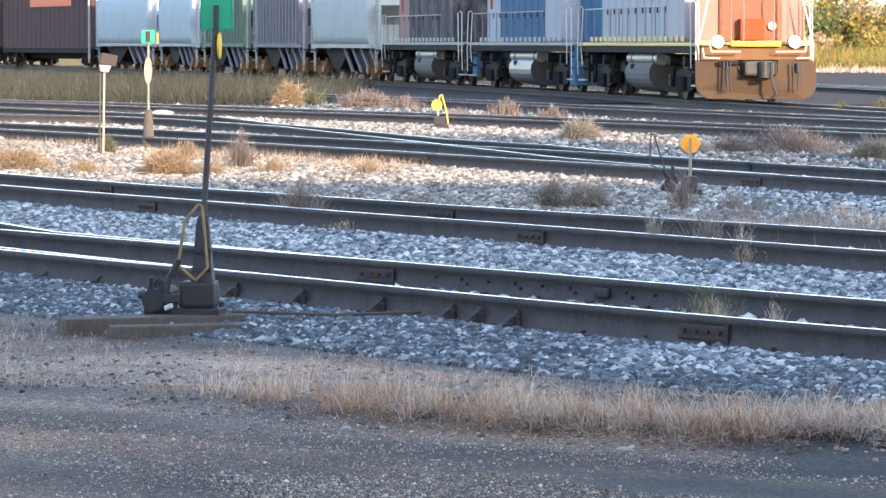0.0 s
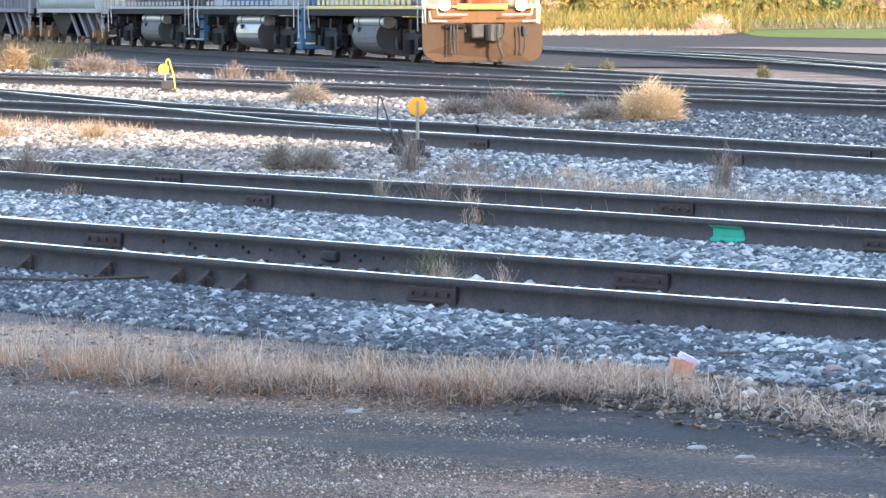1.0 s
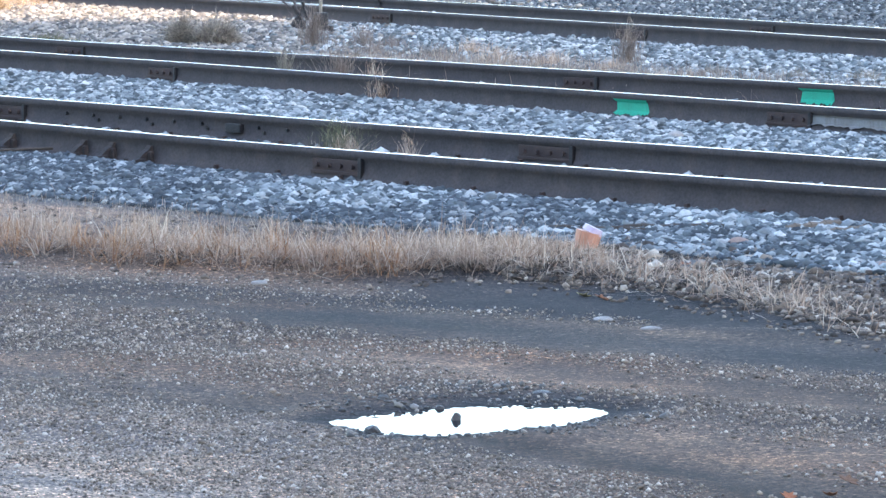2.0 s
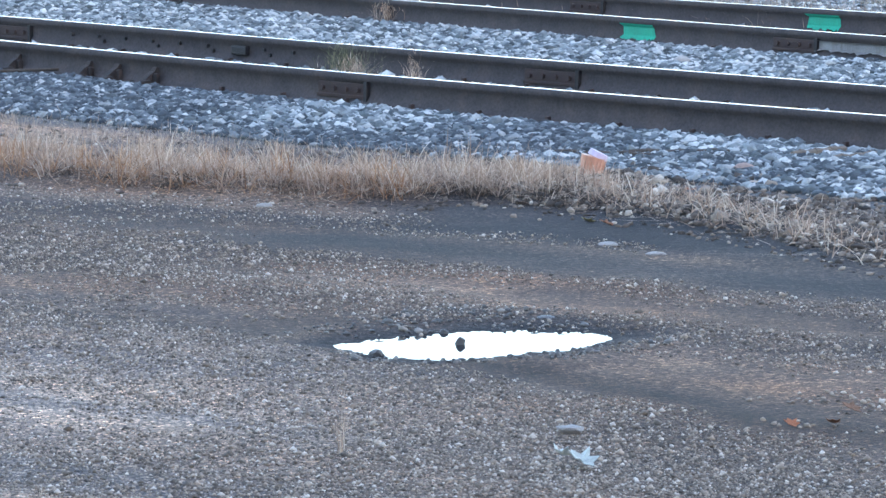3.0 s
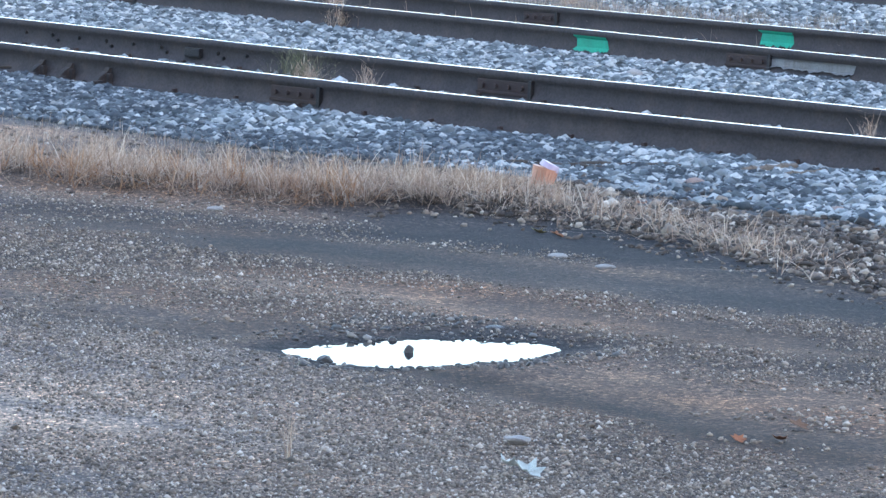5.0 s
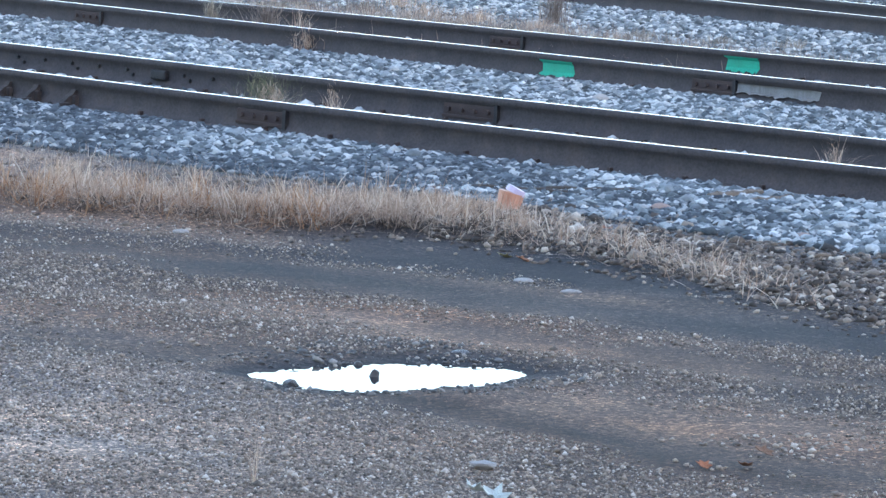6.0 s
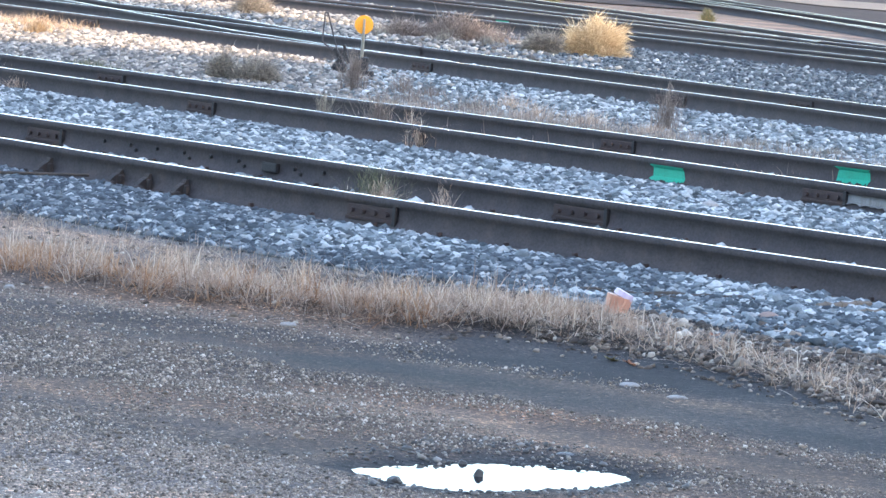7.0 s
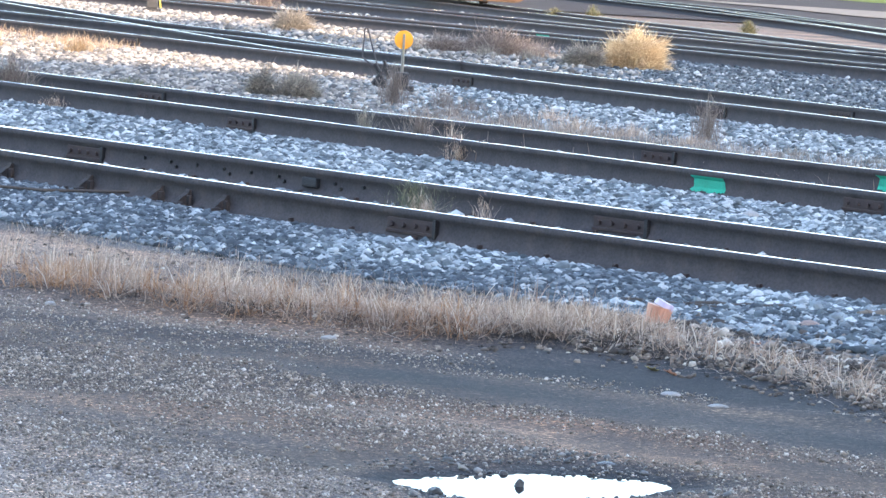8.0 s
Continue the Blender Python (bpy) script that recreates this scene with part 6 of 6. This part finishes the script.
def hopper(i, label, mat, round_sides=True):
    m, L = car_matrix(i)
    t = thing("hopper_car", label, "rail car", m, "parked train")
    a, b = 0.5, L - 0.5
    if round_sides:
        half = [(1.50, 1.42), (1.56, 1.75), (1.605, 2.15), (1.625, 2.6), (1.61, 3.05), (1.56, 3.45), (1.45, 3.8), (1.22, 4.1), (0.7, 4.28)]
        out = half + [(-y, z) for y, z in half[::-1]]
    else:
        out = [(1.48, 1.42), (1.48, 3.9), (1.0, 4.3), (-1.0, 4.3), (-1.48, 3.9), (-1.48, 1.42)]
    bm = prism(bmesh.new(), out, "x", a + 1.5, b - 1.5)
    for e in bm.edges:
        e.smooth = all(abs(f.normal.x) < 0.5 for f in e.link_faces)
    body = part("body", bm, mat, t)
    for p in body.data.polygons:
        p.use_smooth = round_sides and abs(p.normal.x) < 0.5
    part("side_sill", B(a + 1.0, b - 1.0, 1.30, 1.52, 1.26, 1.416, bevel=0.02), SILL_WHITE if round_sides else mat, t)
    if not round_sides:
        k = a + 1.6
        while k < b - 1.6:
            part("rib", B(k, k + 0.10, 1.482, 1.56, 1.45, 3.85, bevel=0.015), mat, t)
            k += 0.85
    n = 2
    w = (b - a - 3.6) / n
    for x in (a + 2.6, a + 4.3, a + 6.0, a + 7.7):
        if x < b - 2.4:
            part("strut", prism(bmesh.new(), [(x, 1.27), (x + 0.42, 1.27), (x - 1.35, 0.34), (x - 1.70, 0.34)], "y", 1.16, 1.24), HOPPER_GREY, t)
    for k in range(n):
        x = a + 1.8 + k * w
        bay = part("hopper_bay", prism(bmesh.new(), [(x + 0.05, 1.26), (x + w - 0.05, 1.26), (x + w * 0.62, 0.42), (x + w * 0.38, 0.42)], "y", -1.15, 1.15), UNDER, t)
        part("gate", B(x + w * 0.34, x + w * 0.66, -1.0, 1.0, 0.32, 0.41, bevel=0.01), UNDER, bay)
    for x, s in ((a, 1), (b, -1)):
        part("slope_sheet", prism(bmesh.new(), [(x + s * 0.2, 2.9), (x + s * 1.5, 2.9), (x + s * 3.4, 1.30), (x + s * 3.2, 1.20)], "y", -1.3, 1.3), mat, t)
        part("end_platform", B(min(x, x + s * 1.5), max(x, x + s * 1.5), -1.40, 1.40, 1.08, 1.22, bevel=0.01), UNDER, t)
        for y in (-1.36, 1.36):
            part("end_post", B(min(x + s * 0.15, x + s * 0.27), max(x + s * 0.15, x + s * 0.27), y - 0.06, y + 0.06, 1.22, 3.9, bevel=0.01), mat, t)
            part("ladder_rail", B(min(x + s * 0.75, x + s * 0.82), max(x + s * 0.75, x + s * 0.82), y - 0.05, y + 0.05, 0.5, 3.9, bevel=0.01), SILL_WHITE, t)
        for k in range(6):
            part("ladder_rung", rod(bmesh.new(), (x + s * 0.18, 1.42, 0.7 + 0.4 * k), (x + s * 0.80, 1.42, 0.7 + 0.4 * k), 0.02, seg=6), SILL_WHITE, t)
        part("brace", pipe(bmesh.new(), [(x + s * 0.3, 1.3, 1.25), (x + s * 1.5, 1.3, 2.3)], 0.05), mat, t)
        part("coupler", B(min(x - s * 0.5, x), max(x - s * 0.5, x), -0.15, 0.15, 0.7, 1.0, bevel=0.03), UNDER, t)
    for x in (2.2, L - 2.2):
        bogie(t, x, 0.88, SMALL_WHEEL_ME, 0.42, SIGNAL_ORANGE, SUNLIT_RUST)
    return t


hopper(3, "pale grey covered hopper car with rounded sides", HOPPER_PALE)
hopper(4, "grey ribbed covered hopper car with sloped bays", HOPPER_GREY, False)
hopper(5, "grey-green covered hopper car", HOPPER_GREEN, False)
hopper(6, "pale blue covered hopper car with rounded sides", HOPPER_BLUE)
hopper(7, "blue-grey covered hopper car with rounded sides", HOPPER_BLUE)


def boxcar(i, label):
    m, L = car_matrix(i)
    t = thing("box_car", label, "rail car", m, "parked train")
    part("body", B(0.5, L - 0.5, -1.45, 1.45, 1.1, 4.4, bevel=0.04), BOX_BROWN, t)
    k = 0.8
    while k < L - 0.8:
        part("rib", B(k, k + 0.12, 1.454, 1.468, 1.15, 4.3, bevel=0.005), BOX_BROWN, t)
        k += 1.1
    part("painted_panel", B(L * 0.22, L * 0.66, 1.472, 1.488, 3.52, 4.32, bevel=0.006), BOX_ORANGE, t, "bright orange painted side panel")
    part("side_sill", B(0.6, L - 0.6, 1.2, 1.45, 0.85, 1.096, bevel=0.01), UNDER, t)
    part("centre_sill", B(0.6, L - 0.6, -0.35, 0.35, 0.5, 1.09, bevel=0.02), UNDER, t)
    part("ladder_rail", B(0.7, 0.76, 1.46, 1.56, 0.5, 3.9), SILL_WHITE, t)
    for x in (2.2, L - 2.2):
        bogie(t, x, 0.88, SMALL_WHEEL_ME, 0.42, SIGNAL_ORANGE)


boxcar(8, "brown box car with an orange panel")
boxcar(9, "brown box car with an orange panel")


# ---- far side of the yard ----
def sheet(name, label, pts, z, mat, kind="structure", category="ground"):
    bm = bmesh.new()
    top = [bm.verts.new((x, y, float(gz(y)) + z)) for x, y in pts]
    bm.faces.new(top)
    for y in (94, 216):
        bmesh.ops.bisect_plane(bm, geom=bm.verts[:] + bm.edges[:] + bm.faces[:], plane_co=(0, y, 0), plane_no=(0, 1, 0))
    for v in bm.verts:
        v.co.z = float(gz(v.co.y)) + z
    bmesh.ops.triangulate(bm, faces=bm.faces[:])
    bm.normal_update()
    for fc in bm.faces:
        if fc.normal.z < 0:
            fc.normal_flip()
    return tagged(part(name, bm, mat), label, category, kind=kind)


GRAVEL_LOT = painted("pale gravel lot", (0.225, 0.195, 0.165), (0.16, 0.145, 0.135), 0.7, 0.95, 0.25)
DARK_LOT = painted("dark cinder lot", (0.062, 0.054, 0.054), (0.035, 0.031, 0.031), 0.7, 0.95, 0.3)
LAWN = painted("short green grass", (0.112, 0.154, 0.035), (0.24, 0.22, 0.08), 0.6, 0.95, 0.3)
DRY_FIELD = painted("dry field", (0.210, 0.147, 0.063), (0.16, 0.15, 0.06), 0.7, 0.95, 0.12)
for mt in (GRAVEL_LOT, DARK_LOT, LAWN, DRY_FIELD):
    mt.node_tree.nodes["Principled BSDF"].inputs["Specular IOR Level"].default_value = 0.05
sheet("pavement", "dark cinder lot behind the tracks", [(-60, 112), (9, 101), (60, 92), (90, 252), (-60, 285)], 0.03, DARK_LOT)
sheet("pavement", "pale gravel road crossing the lot", [(11.5, 151), (14.5, 140), (16.2, 127), (60, 112), (60, 146), (18.9, 148)], 0.06, GRAVEL_LOT)
sheet("lawn", "strip of green grass beyond the lot", [(20.5, 205), (20.8, 200), (24.5, 190), (60, 178), (70, 250), (31, 238), (21.5, 231)], 0.05, LAWN, category="lawn")
sheet("field", "dry autumn field behind the yard", [(-300, 290), (5, 222), (18, 221), (21.5, 233), (31, 240), (300, 262), (420, 900), (-420, 900)], 0.05, DRY_FIELD, category="field")


def far_grass(label, n, area, h, mat, width=0.05, lean=0.3):
    xy = area(n)
    hh = h * np.clip(rng.normal(1, 0.4, n), 0.2, 2.2)
    v, f = blades(np.column_stack([xy, np.array(gz(xy[:, 1])) - 0.02]), hh, lean, np.full(n, width) * rng.uniform(0.5, 1.5, n))
    return tagged(part("field_weeds", raw_mesh("field_weeds", v, f), mat), label, "weeds", kind="stuff")


far_grass("tall yellow and orange autumn weeds in a field", 30000, lambda n: np.stack([rng.uniform(4, 60, n), rng.uniform(243, 350, n)], -1), 0.9, FIELD_WEED, 0.035, 0.6)
far_grass("yellow-green weeds at the near edge of the field", 9000, lambda n: np.stack([rng.uniform(6, 22, n), rng.uniform(225, 250, n)], -1), 0.7, FIELD_WEED, 0.03, 0.6)
far_grass("pale dry grass along the edge of the lot", 2500, lambda n: np.stack([rng.uniform(5, 19.5, n), rng.uniform(216, 225, n)], -1), 0.28, STRAW, 0.02, 0.8)
far_grass("pale dry grass behind a green strip", 3000, lambda n: np.stack([rng.uniform(21, 60, n), rng.uniform(236, 252, n)], -1), 0.45, GREEN_WEED, 0.03, 0.6)
far_grass("rough shade-darkened grey-green grass between the tracks and the train", 52000, lambda n: (lambda x: np.stack([x, 98 - 1.0 * (x + 8) * 0.35 + rng.uniform(0, 1, n) ** 1.4 * np.interp(x, (-34, -9), (85, 38))], -1))(rng.uniform(-34, -7.5, n)), 0.40, SHADED_WEED, 0.009, 0.6)


def crown_mesh(r, n, h):
    """Many small leaf clumps spread unevenly through a crown."""
    d = rng.normal(0, 1, (n, 3))
    d /= np.linalg.norm(d, axis=1)[:, None]
    lob = np.array([0.65 + 0.5 * noise.noise(Vector(v) * 2.2 + Vector((r, h, 0))) for v in d])
    c = d * (r * lob * rng.uniform(0.35, 1.0, n) ** 0.5)[:, None] * np.array((1, 1, 0.85)) + np.array((0, 0, h))
    s = rng.uniform(0.10, 0.26, n)
    a, b = rng.normal(0, 1, (n, 3)), rng.normal(0, 1, (n, 3))
    a /= np.linalg.norm(a, axis=1)[:, None]
    b -= a * (a * b).sum(1)[:, None]
    b /= np.linalg.norm(b, axis=1)[:, None]
    q = np.stack([c - a * s[:, None], c + b * s[:, None] * 0.6, c + a * s[:, None], c - b * s[:, None] * 0.6], 1)
    return raw_mesh("crown", q.reshape(-1, 3), np.arange(n * 4).reshape(n, 4))


BARK = painted("tree bark", (0.10, 0.075, 0.055), (0.05, 0.04, 0.035), 0.6, 0.95, 4)


def tree(x, y, r, h, mat, label):
    t = thing("tree", label, "tree", Matrix.Translation((x, y, float(gz(y)))), "far trees")
    bm = rod(bmesh.new(), (0, 0, -0.1), (0.1, 0, h * 0.75), 0.16, 0.07, 8)
    for k in range(5):
        q = k * 1.3
        rod(bm, (0.05, 0, h * (0.35 + 0.08 * k)), (math.cos(q) * r * 0.7, math.sin(q) * r * 0.7, h * (0.6 + 0.1 * k)), 0.06, 0.02, 6)
    part("trunk", bm, BARK, t)
    part("crown", crown_mesh(r, 1500, h * 0.75), mat, t)


for x, y, r, h, mt in ((36, 345, 3.2, 3.2, FAR_LEAF), (41, 352, 3.4, 3.6, FAR_LEAF), (28, 380, 4.2, 4.8, FIELD_WEED), (20, 372, 4.0, 5.0, FIELD_WEED), (13, 360, 3.6, 4.5, FIELD_WEED), (52, 365, 3.5, 4.2, FAR_LEAF), (24, 350, 2.6, 2.6, FIELD_WEED), (10, 395, 5, 6, FAR_LEAF), (33, 400, 5, 6, FIELD_WEED), (46, 410, 5, 6, FAR_LEAF)):
    tree(x, y, r, h, mt, "autumn tree with yellow leaves behind the yard" if mt is FIELD_WEED else "leafy green tree behind the yard")


def shrub(x, y, r, h, mat, label):
    o = part("shrub", crown_mesh(r, 900, h), mat)
    o.matrix_basis = Matrix.Translation((x, y, float(gz(y))))
    return tagged(o, label, "shrub", "field shrubs")


for k in range(40):
    x = 7 + 58 * ((k * 0.618) % 1.0)
    y = 232 + 60 * ((k * 0.377) % 1.0) + (10 if x > 20 else 0)
    mt, word = ((FIELD_WEED, "yellow-orange autumn"), (FAR_LEAF, "green leafy"), (GOLD_STRAW, "pale dry"))[(0, 0, 1, 0, 2)[k % 5]]
    shrub(x, y, 1.0 + 1.3 * ((k * 0.73) % 1.0), 0.5, mt, word + " shrub at the field edge")


for k in range(44):
    x = 3 + 62 * ((k * 0.618 + 0.21) % 1.0)
    mt, word = ((FIELD_WEED, "yellow-orange autumn"), (GOLD_STRAW, "golden dry"), (FAR_LEAF, "green leafy"))[(0, 1, 0, 2, 0)[k % 5]]
    shrub(x, 285 + 80 * ((k * 0.377) % 1.0), 2.4 + 1.8 * ((k * 0.73) % 1.0), 1.6, mt, "tall " + word + " shrub in the field")
bush("pale dry tumbleweed at the edge of the lot", 19.5, 222.5, 2.4, 1.1, 2600, STRAW, 0.012, 0.4, "tumbleweed")


# ---- unseen blocks added behind the road to shade the near part of the yard ----
def block(label, x0, x1, h, depth=12.0, y=-20.0):
    t = thing("building", label, "building", Matrix.Translation(((x0 + x1) / 2, y, 0)), "buildings behind the road")
    w = (x1 - x0) / 2
    part("wall", B(-w, w, -depth, 0, -0.3, h), PALE_GREY, t)
    part("roof", B(-w - 0.05, w + 0.05, -depth - 0.05, 0.05, h + 0.004, h + 0.16, bevel=0.02), TANK_GREY, t)


# heights and gap set the shadow edges; the lower piece lets sun onto the tumbleweed
block("long low grey unseen block added to shade the yard", -50, 39.2, 23.5, 2.0, -25)
block("taller grey unseen block added to shade the yard", 39.25, 46.6, 30.3, 2.0, -25)
block("grey unseen block added, lower so sun reaches the tumbleweed", 46.65, 48.6, 27.0, 2.0, -25)
block("taller grey unseen block added to shade the yard", 48.65, 70, 30.3, 2.0, -25)
